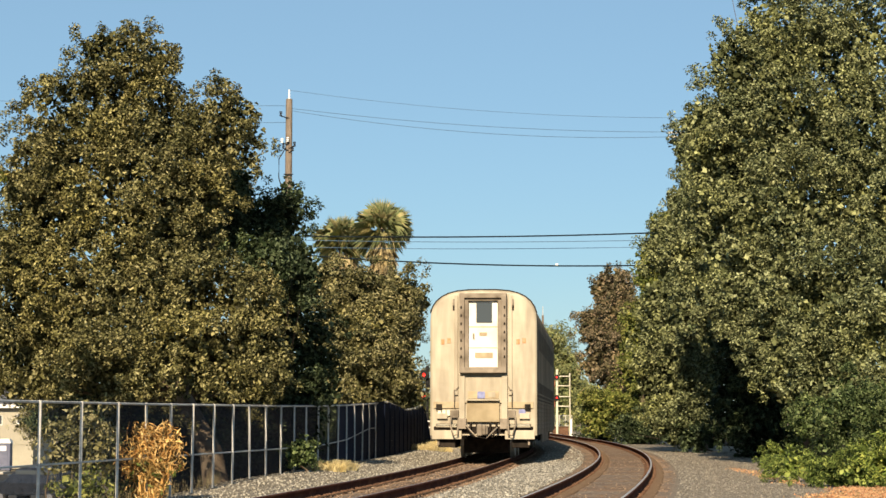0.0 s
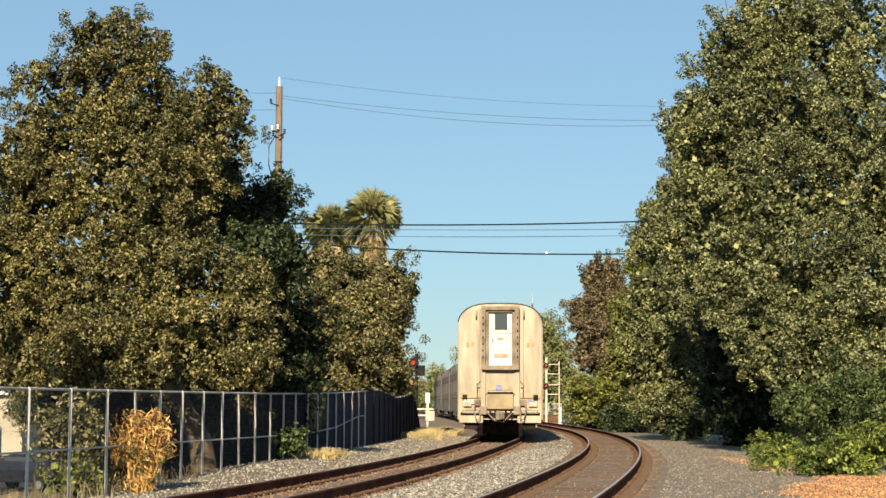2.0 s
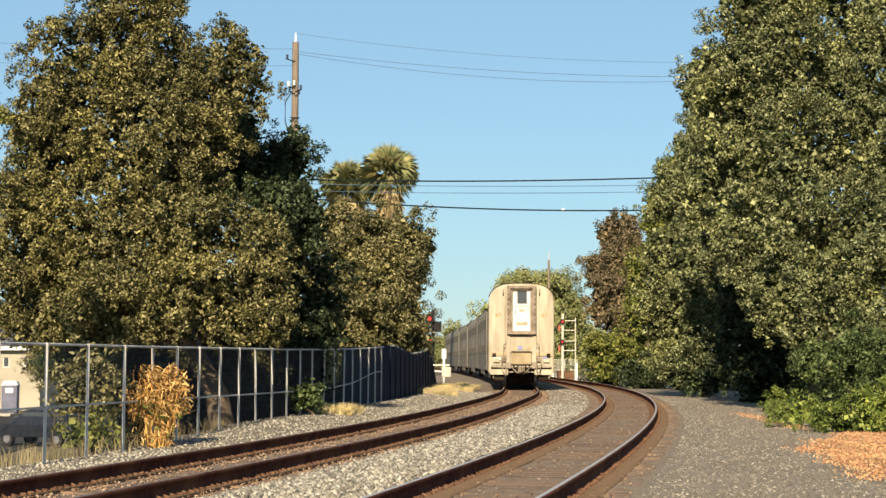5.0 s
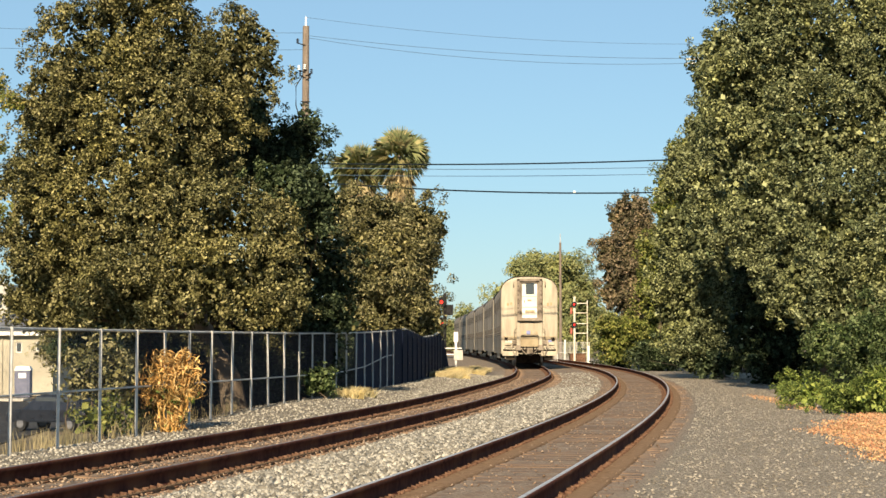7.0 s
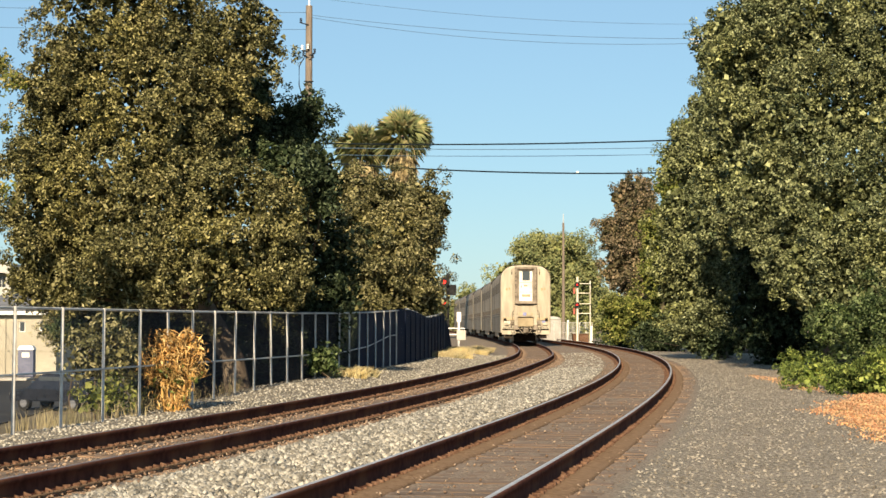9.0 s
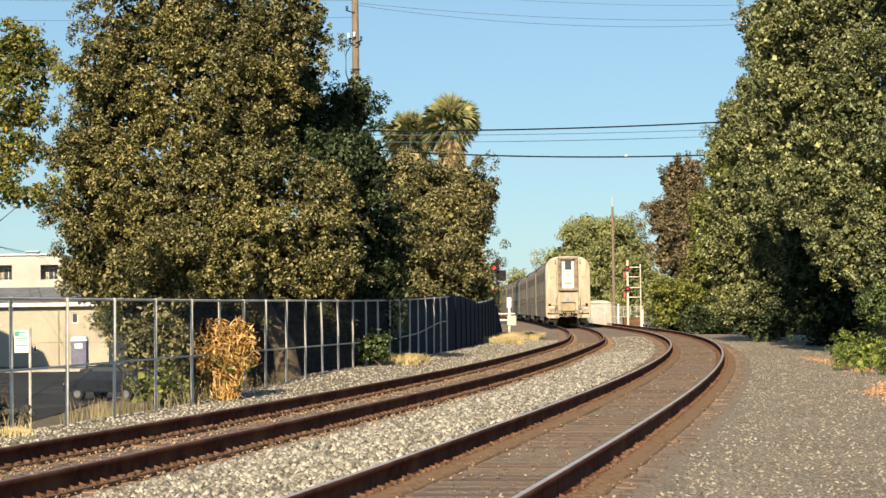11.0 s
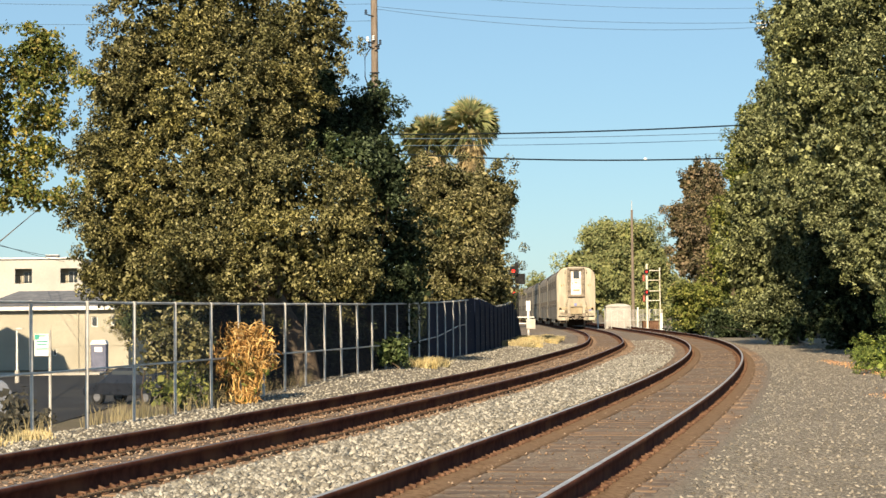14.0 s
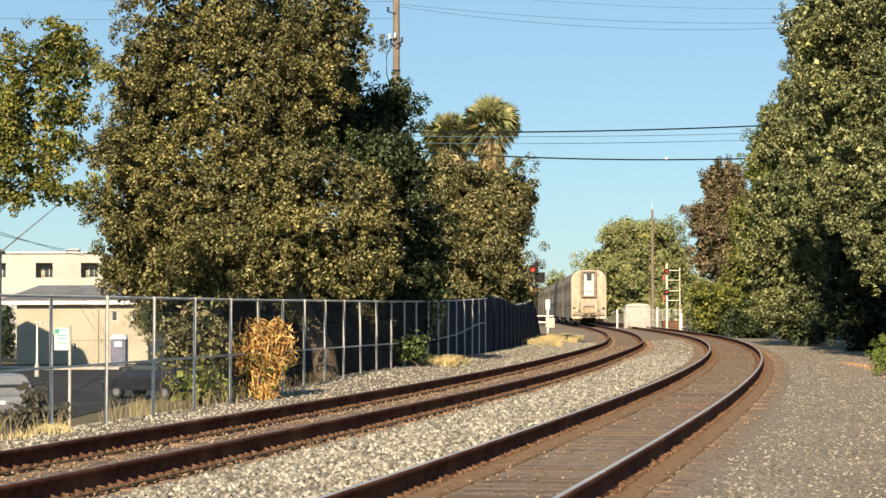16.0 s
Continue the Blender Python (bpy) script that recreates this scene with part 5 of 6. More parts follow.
    bm = fresh(); box(bm, (0, 0, 0.45), (1.25, 0.8, 0.9), 0.03); part("body", bm, M_STEELRUST, skip)
    bm = fresh(); box(bm, (0, 0, 0.92), (1.35, 0.9, 0.06), 0.01); part("lid", bm, M_STEELRUST, skip)
    for x_, d_, y0, y1, lab in ((1205, 130, 556, 588, "white marker post beside the gravel road"), (1092, 160, 549, 575, "white marker post near the relay cabinet"), (1163, 158, 545, 566, "white marker post near the relay cabinet")):
        X = (x_ - 784) / 3400 * d_
        g = earth(X, d_)
        p = thing("marker_post", (X, d_, g), lab, "post", group="marker posts")
        hgt = EYE + (552.5 - y0) / 3400 * d_ - g
        bm = fresh(); box(bm, (0, 0, hgt / 2 - 0.05), (0.13, 0.1, hgt), 0.015); part("post", bm, M_WHITE, p)
        bm = fresh(); box(bm, (0, 0, hgt - 0.02), (0.16, 0.13, 0.06), 0.01); part("cap", bm, M_WHITE, p)
    g = earth(5.224, 96)
    p = thing("line_marker", (5.224, 96, g), "white marker board on a post with a small grey box", "sign")
    bm = fresh(); box(bm, (0, 0, 0.8), (0.10, 0.08, 1.969 - g), 0.01); part("post", bm, M_WHITE, p)
    bm = fresh(); box(bm, (0, -0.06, 1.743 - g), (0.22, 0.03, 0.5), 0.01); part("board", bm, M_WHITE, p)
    bm = fresh(); box(bm, (0.12, 0, 0.839 - g), (0.45, 0.25, 0.5), 0.02); part("box", bm, M_CONCRETE, p)
    for z in (560, 571):
        bm = fresh(); tube(bm, (-0.55, 0.05, EYE + (552.5 - z) / 3400 * 96 - g), (0.3, 0.05, EYE + (552.5 - z) / 3400 * 96 - g), 0.03); part("rail", bm, M_WHITE, p)


build_pole()
build_wires()
build_signals()


# ---------------------------------------------------------------- palms
def palm(x, d, top, crown, seed, label):
    rng = np.random.default_rng(seed)
    g = -2.6
    root = thing("fan_palm", (x, d, g), label, "palm tree", group="palms")
    h = top - g
    bm = fresh(); limb(bm, [(0, 0, 0), (0.1, 0, h * 0.5), (0, 0, h)], [0.35, 0.26, 0.22], 10); part("trunk", bm, M_PALEBARK, root)
    for dry, count in ((False, 50), (True, 90)):
        V, Fc = [], []
        for k in range(count):
            az = rng.uniform(0, 6.283)
            el = rng.uniform(-0.6, 1.45) if not dry else rng.uniform(-1.5, -0.75)
            L = crown * rng.uniform(0.8, 1.05) * (1.0 if not dry else 0.72)
            d0 = Vector((math.cos(az) * math.cos(el), math.sin(az) * math.cos(el), math.sin(el)))
            o = Vector((0, 0, h - (0.1 if not dry else rng.uniform(0.13, 1.3) * crown)))
            hub = o + d0 * L * 0.3
            side = d0.cross(Vector((0, 0, 1))).normalized()
            side = Matrix.Rotation(rng.uniform(-1.3, 1.3), 3, d0) @ side
            nrm = side.cross(d0).normalized()
            i = len(V)
            V += [o - side * 0.03, o + side * 0.03, hub]
            Fc.append((i, i + 1, i + 2))
            nb = 21
            for q in range(nb):
                f = (q / (nb - 1) - 0.5) * 2
                ang = f * (1.25 if not dry else 0.5)
                dv = d0 * math.cos(ang) + side * math.sin(ang)
                tip = hub + dv * L * 0.68 - Vector((0, 0, 0.24 * L * (0.4 + abs(f)) * rng.uniform(0.5, 1.2)))
                mid = hub + dv * L * 0.36
                wv = dv.cross(nrm).normalized() * L * 0.017
                i = len(V)
                V += [hub, mid + wv, tip, mid - wv]
                Fc += [(i, i + 1, i + 2), (i, i + 2, i + 3)]
        mesh_np("dry_skirt" if dry else "crown", [v[:] for v in V], Fc, M_PALMDRY if dry else M_PALM, root)
    return root


palm(4.694, 190, 20.083, 3.6, 1, "tall fan palm with a skirt of dry fronds")
palm(0.634, 196, 19.405, 3.4, 2, "fan palm behind the tree tops, half hidden")


# ---------------------------------------------------------------- low plants
def tufts(name, label, material, spots, blades, height, seed, kind="stuff", lean=0.35, width=0.012):
    """Grass: bent tapering blades in tufts at the given places (x, y, z, radius)."""
    rng = np.random.default_rng(seed)
    V, Fc = [], []
    for x, y, z, r in spots:
        n = blades
        a = rng.uniform(0, 6.283, n); q = r * np.sqrt(rng.random(n))
        bx, by = x + np.cos(a) * q, y + np.sin(a) * q
        h = height * rng.uniform(0.45, 1.1, n)
        th = rng.uniform(0, 6.283, n); ln = h * np.abs(rng.normal(0, lean, n))
        wx, wy = np.full(n, width), np.zeros(n)
        for k in range(n):
            i = len(V)
            mx, my = bx[k] + math.cos(th[k]) * ln[k] * 0.4, by[k] + math.sin(th[k]) * ln[k] * 0.4
            V += [(bx[k] - wx[k], by[k] - wy[k], z - 0.03), (bx[k] + wx[k], by[k] + wy[k], z - 0.03), (mx + wx[k] * .7, my, z + h[k] * .6), (mx - wx[k] * .7, my, z + h[k] * .6),
                  (bx[k] + math.cos(th[k]) * ln[k], by[k] + math.sin(th[k]) * ln[k], z + h[k])]
            Fc += [(i, i + 1, i + 2), (i, i + 2, i + 3), (i + 3, i + 2, i + 4)]
    ob = mesh_np(name, V, Fc, material)
    return tagged(ob, label, "grass" if kind == "stuff" else "plant", kind=kind)


def on_line(s, lat, r):
    x, y, _ = line_at(s, lat)
    return (float(x), float(y), earth(float(x), float(y)), r)


def build_plants():
    rng = np.random.default_rng(31)
    # the dried stalks against the fence
    x, d = -3.16, 34.1
    g = earth(x, d) - 0.02
    root = thing("dried_bush", (x, d, g), "tall dead bush of orange-brown stalks and curled leaves at the fence", "bush")
    for k in range(54):
        a, q = rng.uniform(-1, 1), rng.uniform(-0.2, 0.22)
        bm = fresh()
        high = rng.uniform(0.75, 1.36) - 0.18 * abs(a)
        top = Vector((a * 0.58 + rng.normal(0, .08), rng.uniform(-.3, .2), high))
        limb(bm, [(a * 0.14 - 0.04, q * 0.5, 0), (a * 0.24, q * .6, 0.5), top], [0.009, 0.007, 0.003], 5)
        part("stalk", bm, M_DRYPLANT, root)
    z = np.clip(rng.normal(0.78, 0.32, 240), 0.12, 1.3)
    wide = np.interp(z, (0.1, 0.45, 0.95, 1.3), (0.27, 0.42, 0.50, 0.36))
    c = np.stack([rng.uniform(-1, 1, 240) * wide * rng.uniform(0.75, 1.2, 240) - 0.05 * (1 - z), rng.normal(-0.04, 0.14, 240), z], 1)
    leaf_mesh("dry_leaves", c, np.tile([0, -0.5, 0.1], (len(c), 1)), 5, 0.09, 0.17, M_DRYPLANT, root, rng, 1.2, 0.13)
    leaf_mesh("dry_leaves", c[::2] * np.array([1.05, 1, 1.04]), np.tile([0, -0.5, 0.1], (len(c[::2]), 1)), 4, 0.13, 0.20, M_DRYPLANT, root, rng, -1.0, 0.08)
    c2 = c[(rng.random(len(c)) < 0.4) & (c[:, 2] < 0.9)] * np.array([1, 1, 0.9])
    leaf_mesh("green_leaves", c2, np.tile([0, -0.6, 0.2], (len(c2), 1)), 3, 0.07, 0.11, M_DRYGREEN, root, rng, 0.8, 0.4)
    # shrubs behind the wire; the near-black ones carry shade in their leaf colour
    for nm, lab, bx, by, bd, rx, ry, m, sd in (("shrub", "green and brown shrub behind the fence", 350, 590, 35, 60, 70, M_OLIVE, 41), ("shrub", "yellow-green low shrub behind the fence", 350, 690, 34, 45, 42, M_WILLOW, 42),
                                         ("shrub", "grey-brown dry shrub behind the fence", 62, 728, 29, 42, 42, M_TWIGBUSH, 43), ("shrub", "low green weed bush at the fence foot", 727, 612, 46.6, 22, 30, M_IVY, 44),
                                         ("shrub", "shrub behind the fence with shade put into its leaf colour", 640, 590, 60, 60, 60, M_DARKTREE, 45), ("shrub", "shrub behind the fence with shade put into its leaf colour", 520, 580, 56, 70, 70, M_DARKTREE, 46),
                                         ("shrub", "shrub behind the fence with shade put into its leaf colour", 820, 570, 76, 60, 50, M_DARKTREE, 47), ("shrub", "shrub behind the fence with shade put into its leaf colour", 430, 600, 58, 60, 80, M_DARKTREE, 48),
                                         ("shrub", "shrub behind the fence with shade put into its leaf colour", 730, 560, 70, 70, 60, M_DARKTREE, 49), ("shrub", "shrub behind the fence with shade put into its leaf colour", 890, 540, 92, 50, 50, M_DARKTREE, 50), ("shrub", "near-black leaf bank below the fence, coloured as shade", 455, 655, 50, 60, 55, M_DARKTREE, 64), ("shrub", "near-black leaf bank below the fence, coloured as shade", 545, 650, 53, 60, 55, M_DARKTREE, 65), ("shrub", "near-black leaf bank below the fence, coloured as shade", 640, 640, 57, 60, 50, M_DARKTREE, 66), ("shrub", "near-black leaf bank below the fence, coloured as shade", 725, 630, 62, 60, 50, M_DARKTREE, 67), ("shrub", "near-black leaf bank below the fence, coloured as shade", 805, 610, 68, 60, 45, M_DARKTREE, 68), ("shrub", "hedge added behind the oak to close the gaps with shade", 330, 525, 76, 80, 65, M_DARKTREE, 71), ("shrub", "hedge added behind the oak to close the gaps with shade", 440, 515, 76, 80, 75, M_DARKTREE, 72), ("shrub", "hedge added behind the oak to close the gaps with shade", 480, 540, 70, 70, 70, M_DARKTREE, 54), ("shrub", "hedge added behind the oak to close the gaps with shade", 590, 530, 72, 70, 70, M_DARKTREE, 55), ("shrub", "hedge added behind the oak to close the gaps with shade", 690, 530, 82, 70, 75, M_DARKTREE, 56), ("shrub", "hedge added behind the oak to close the gaps with shade", 790, 520, 92, 70, 75, M_DARKTREE, 57), ("shrub", "hedge added behind the oak to close the gaps with shade", 290, 545, 80, 60, 50, M_OLIVE, 59), ("shrub", "hedge added behind the oak to close the gaps with shade", 385, 560, 72, 60, 70, M_DARKTREE, 58)):
        X = (bx - 784) / 3400 * bd
        zc = EYE + (552.5 - by) / 3400 * bd
        k = bd / 3400
        g = earth(X, bd)
        blobs = [(X, bd, zc, rx * k, rx * k * 0.8, ry * k), (X - rx * k * .4, bd, zc - ry * k * .4, rx * k * .7, rx * k * .6, ry * k * .6), (X + rx * k * .4, bd + .2, zc - ry * k * .35, rx * k * .7, rx * k * .6, ry * k * .65)]
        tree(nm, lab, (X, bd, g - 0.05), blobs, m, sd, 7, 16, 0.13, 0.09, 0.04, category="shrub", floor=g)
    tree("fern_bush", "bright green ferny undergrowth at the wood's edge", (11.078, 44, -0.3),
         [(10.932, 45, 0.232, 0.794, 0.569, 0.344), (11.068, 42, 0.087, 0.865, 0.618, 0.371), (11.559, 50, 0.324, 0.515, 0.375, 0.235), (11.649, 41, 0.335, 0.844, 0.724, 0.603)], M_FERN, 51, 20, 34, 0.12, 0.10, 0.05, category="bush", slim=0.24, floor=-0.3)
    tree("ivy_bush", "dark green ivy and bramble thicket under the trees", (13.176, 50, -0.3),
         [(12.735, 50, 1.28, 0.735, 0.809, 0.882), (13.073, 48, 1.284, 1.129, 1.129, 1.129), (13.906, 47, 1.286, 1.106, 1.175, 1.244)], M_IVY, 52, 13, 28, 0.16, 0.085, 0.06, category="bush", floor=-0.3)
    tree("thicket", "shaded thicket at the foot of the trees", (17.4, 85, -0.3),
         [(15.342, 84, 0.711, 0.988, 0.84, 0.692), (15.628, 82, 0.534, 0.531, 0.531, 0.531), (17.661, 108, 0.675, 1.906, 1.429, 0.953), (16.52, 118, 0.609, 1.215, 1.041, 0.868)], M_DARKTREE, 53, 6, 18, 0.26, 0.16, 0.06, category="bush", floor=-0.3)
    # dry grass
    tufts("dry_grass", "straw-yellow dry grass tussocks beside the track", M_GRASS, [on_line(40.2 + rng.uniform(-1.2, 1.2), -7.3 + rng.normal(0, .2), 0.28) for _ in range(16)] + [on_line(s, -7.1 + rng.normal(0, .28), 0.3) for s in rng.uniform(65, 78, 26)]
          + [on_line(s, -6.5 + rng.normal(0, .2), 0.25) for s in rng.uniform(80, 90, 12)], 150, 0.24, 61, lean=1.1, width=0.009)
    tufts("dry_grass", "tall grey-tan dry grass along the fence foot", M_GREYGRASS, [on_line(s, -8.5 + rng.normal(0, .35), 0.22) for s in rng.uniform(6, 34, 60)], 16, 0.36, 62, lean=0.45, width=0.006)
    tufts("dry_grass", "straw-yellow dry grass at the fence foot", M_GRASS, [on_line(s, -7.75 + rng.normal(0, .15), 0.2) for s in rng.uniform(8, 17, 26)], 30, 0.13, 63, lean=0.6, width=0.008)
    # dark sheet under the trees, with their ground shade put into its colour
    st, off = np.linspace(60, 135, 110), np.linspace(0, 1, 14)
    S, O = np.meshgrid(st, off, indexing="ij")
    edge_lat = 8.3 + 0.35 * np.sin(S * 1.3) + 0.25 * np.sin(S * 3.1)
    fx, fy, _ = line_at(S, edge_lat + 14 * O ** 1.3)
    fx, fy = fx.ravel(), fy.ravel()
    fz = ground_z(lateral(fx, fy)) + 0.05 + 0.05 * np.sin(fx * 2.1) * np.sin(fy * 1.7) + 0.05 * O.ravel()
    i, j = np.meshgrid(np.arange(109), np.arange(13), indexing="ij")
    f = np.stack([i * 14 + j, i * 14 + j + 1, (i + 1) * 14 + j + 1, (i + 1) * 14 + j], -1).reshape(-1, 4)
    ob = mesh_np("woodland_floor", np.stack([fx, fy, fz], 1), f, M_FLOORSHADE, smooth=True)
    tagged(ob, "dark sheet laid on the ground as the shade under the trees", "ground", kind="structure")
    # orange leaf litter on the road's edge
    n = 27000
    cy = 24 + 18 * rng.random(n) ** 0.8
    cx = cy * (0.243 + 0.0036 * np.abs(cy - 33) + 0.075 * rng.random(n) ** 0.9 + 0.004 * np.sin(cy * 1.7) + rng.normal(0, 0.005, n))
    edge = n // 36
    u = rng.random(edge)
    cx[:edge], cy[:edge] = 11.582 * (1 - u) + 10.265 * u + rng.normal(0, 0.12, edge), 55 * (1 - u) + 42 * u + rng.normal(0, 0.8, edge)
    lat = lateral(cx, cy)
    keep = lat > 2.6
    pts = np.stack([cx, cy, ground_z(lat) + 0.03 + rng.uniform(0, 0.05, n)], 1)[keep]
    ob = leaf_mesh("leaf_litter", pts, np.tile([0, -0.3, 1.0], (len(pts), 1)), 1, 0.01, 0.047, M_LITTER, None, rng, 0, 0.5)
    tagged(ob, "orange fallen leaves drifted on the gravel road's edge", "leaves", kind="stuff")


build_plants()

# ---------------------------------------------------------------- the train
M_CAREND = surface("car_end_paint", (0.315, 0.275, 0.205), (0.41, 0.365, 0.275), 2.5, 0.5, 0.0, (0.215, 0.178, 0.125), 1.5, 0.3, 2.2, 0.05, (1.6, 1.6, 0.3))
M_CARSIDE = surface("stainless_side", (0.25, 0.207, 0.157), (0.37, 0.315, 0.245), 3, 0.6, 0.1, (0.13, 0.10, 0.073), 0.7, 0.05, stretch=(1, 0.9, 0.25))
M_CARROOF = surface("car_roof", (0.15, 0.135, 0.12), (0.23, 0.21, 0.19), 3, 0.75, 0.0, (0.14, 0.12, 0.11), 0.7)
M_DIAPHRAGM = surface("diaphragm_grey", (0.20, 0.168, 0.132), (0.30, 0.255, 0.205), 6, 0.7, 0, (0.12, 0.098, 0.074), 3)
M_UNDER = surface("underframe_black", (0.012, 0.010, 0.009), (0.035, 0.028, 0.022), 6, 0.85)
M_TANGREY = surface("grey_band", (0.30, 0.24, 0.16), (0.40, 0.33, 0.22), 5, 0.6)
M_ORANGEMARK = surface("orange_mark", (0.46, 0.20, 0.09), (0.40, 0.29, 0.18), 9, 0.6, bump=0)
M_BLUEPLATE = surface("blue_plate", (0.12, 0.14, 0.30), (0.2, 0.22, 0.4), 9, 0.5, bump=0)
M_STEEL = surface("wheel_steel", (0.42, 0.39, 0.35), (0.56, 0.53, 0.48), 6, 0.5, 0.35, bump=0)
M_APRON = surface("apron_tan", (0.27, 0.22, 0.14), (0.34, 0.28, 0.185), 3, 0.6, 0, (0.2, 0.155, 0.1), 1.2)
M_SIDEGLASS = surface("dusty_window", (0.09, 0.076, 0.06), (0.15, 0.125, 0.10), 2, 0.6, bump=0)
M_ENDDOOR = surface("pale_door_paint", (0.66, 0.64, 0.58), (0.76, 0.74, 0.68), 3, 0.4, grime=(0.42, 0.38, 0.30), bump=0.04)
CAR_LONG, CAR_PITCH, PIVOT = 25.9, 26.55, 9.05


def car_section(inset=0.0):
    """Half-round roof over upright sides; x, z from the rail head."""
    w, top, low = 1.545 - inset, 4.90 - inset, 0.68
    pts = [(-w, low), (-w, 2.0), (-w, 3.2), (-w, 4.0)]
    for k in range(1, 15):
        a = math.pi * (1 - k / 15)
        c, s = math.cos(a), math.sin(a)
        pts.append((math.copysign(abs(c) ** 0.62, c) * w, 4.0 + (abs(s) ** 0.85) * (top - 4.0)))
    pts += [(w, 4.0), (w, 3.2), (w, 2.0), (w, low)]
    return pts


def panel(root, name, c, s, m, label="", bevel=0.008):
    return part(name, box(fresh(), c, s, bevel), m, root, label)


def build_car(last):
    y0, y1 = -CAR_LONG / 2, CAR_LONG / 2
    root = thing("passenger_car", (0, 0, 0), "two-level passenger rail car with a dirty cream end and silver sides", "rail car", group="train")
    # shell
    bm = fresh()
    rings = [[bm.verts.new((x, y, z)) for x, z in car_section(i)] for y, i in ((y0, 0.07), (y0 + 0.07, 0.015), (y0 + 0.16, 0), (y1 - 0.16, 0), (y1 - 0.07, 0.015), (y1, 0.07))]
    for a, b in zip(rings, rings[1:]):
        n = len(a)
        for k in range(n - 1):
            f = bm.faces.new((a[k], a[k + 1], b[k + 1], b[k]))
            f.smooth = 3 <= k < n - 4
        bm.faces.new((a[-1], a[0], b[0], b[-1]))
    bm.normal_update()
    bmesh.ops.recalc_face_normals(bm, faces=bm.faces)
    part("body", bm, M_CARSIDE, root, "silver stainless body")
    for y, e in ((y0, -1), (y1, 1)):
        bm = fresh()
        a = [bm.verts.new((x, y + e * 0.035, z)) for x, z in car_section(0.06)]
        b = [bm.verts.new((x, y - e * 0.12, z)) for x, z in car_section(-0.012)]
        c = [bm.verts.new((x, y + e * 0.005, z)) for x, z in car_section(-0.012)]
        n = len(a)
        for k in range(n - 1):
            for p, q in ((a, c), (c, b)):
                f = bm.faces.new((p[k], p[k + 1], q[k + 1], q[k]))
                f.smooth = True
        bm.faces.new(a)
        bmesh.ops.recalc_face_normals(bm, faces=bm.faces)
        part("end_wall", bm, M_CAREND, root, "dirty cream-painted end wall with stains")
        bm = fresh()
        lo = [bm.verts.new((x, y - e * 0.02, z)) for x, z in car_section(-0.012)[4:-4]]
        hi = [bm.verts.new((x, y - e * 0.02, z)) for x, z in car_section(-0.05)[4:-4]]
        bk = [bm.verts.new((x, y - e * 0.3, z)) for x, z in car_section(-0.05)[4:-4]]
        for k in range(len(lo) - 1):
            bm.faces.new((lo[k], lo[k + 1], hi[k + 1], hi[k])); bm.faces.new((hi[k], hi[k + 1], bk[k + 1], bk[k]))
        part("roof_edge", bm, M_UNDER, root, "grey roof edge strip")
    # roof sheet and the ribs of the sides
    bm = fresh()
    sec = [(x, z + 0.006) for x, z in car_section(-0.008)][5:-5]
    a = [bm.verts.new((x, y0 + 0.3, z)) for x, z in sec]
    b = [bm.verts.new((x, y1 - 0.3, z)) for x, z in sec]
    for k in range(len(sec) - 1):
        bm.faces.new((a[k], a[k + 1], b[k + 1], b[k])).smooth = True
    part("roof", bm, M_CARROOF, root, "dull grey roof sheet")
    for sx in (-1, 1):
        for k in range(9):
            panel(root, "side_rib", (sx * 1.553, 0, 0.86 + k * 0.13), (0.03, CAR_LONG - 0.9, 0.05), M_CARSIDE)
        for z, h in ((3.55, 0.62), (1.98, 0.55)):
            for k in range(13):
                panel(root, "side_window", (sx * 1.55, -10.4 + k * 1.73, z), (0.02, 1.25, h), M_SIDEGLASS)
        panel(root, "window_band", (sx * 1.546, 0, 3.55), (0.016, CAR_LONG - 2, 0.8), M_CARSIDE)
        panel(root, "skirt", (sx * 1.46, 0, 0.62), (0.05, 9.5, 0.5), M_CARSIDE)
    # end fittings, rear end in full, front end by mirror
    for e in (-1, 1):
        yy = e * CAR_LONG / 2 + e * 0.04
        full = last or e == -1
        fr = new("diaphragm"); fr.parent = root
        for c, s in (((-0.61, 0, 3.66), (0.15, 0.3, 2.3)), ((0.61, 0, 3.66), (0.15, 0.3, 2.3)), ((0, 0, 4.73), (1.37, 0.3, 0.14)), ((0, 0, 2.57), (1.37, 0.34, 0.17))):
            part("frame_bar", box(fresh(), (c[0], yy + e * 0.15, c[2]), s, 0.02), M_DIAPHRAGM, fr)
        for c, s in (((-0.48, 0, 3.65), (0.11, 0.2, 2.0)), ((0.48, 0, 3.65), (0.11, 0.2, 2.0)), ((0, 0, 4.62), (1.06, 0.2, 0.06))):
            part("inner_lip", box(fresh(), (c[0], yy + e * 0.1, c[2]), s, 0.01), M_DIAPHRAGM, fr)
        for sx in (-1, 1):
            for k in range(7):
                part("latch", box(fresh(), (sx * 0.63, yy + e * 0.31, 2.95 + k * 0.24), (0.045, 0.02, 0.08), 0.01), M_UNDER, fr)
        door = panel(root, "end_door", (0, yy + e * 0.04, 3.62), (0.84, 0.06, 1.94), M_ENDDOOR, "pale cream end door")
        panel(door, "door_window", (0.03, yy + e * 0.08, 4.24), (0.46, 0.02, 0.58), M_GLASS, "dark window")
        panel(door, "kick_plate", (0.02, yy + e * 0.078, 3.0), (0.52, 0.012, 0.16), M_TANGREY, "dull kick plate")
        panel(door, "door_seam", (0, yy + e * 0.075, 3.83), (0.82, 0.012, 0.025), M_TANGREY)
        panel(door, "door_seam", (0, yy + e * 0.075, 3.22), (0.82, 0.012, 0.02), M_TANGREY)
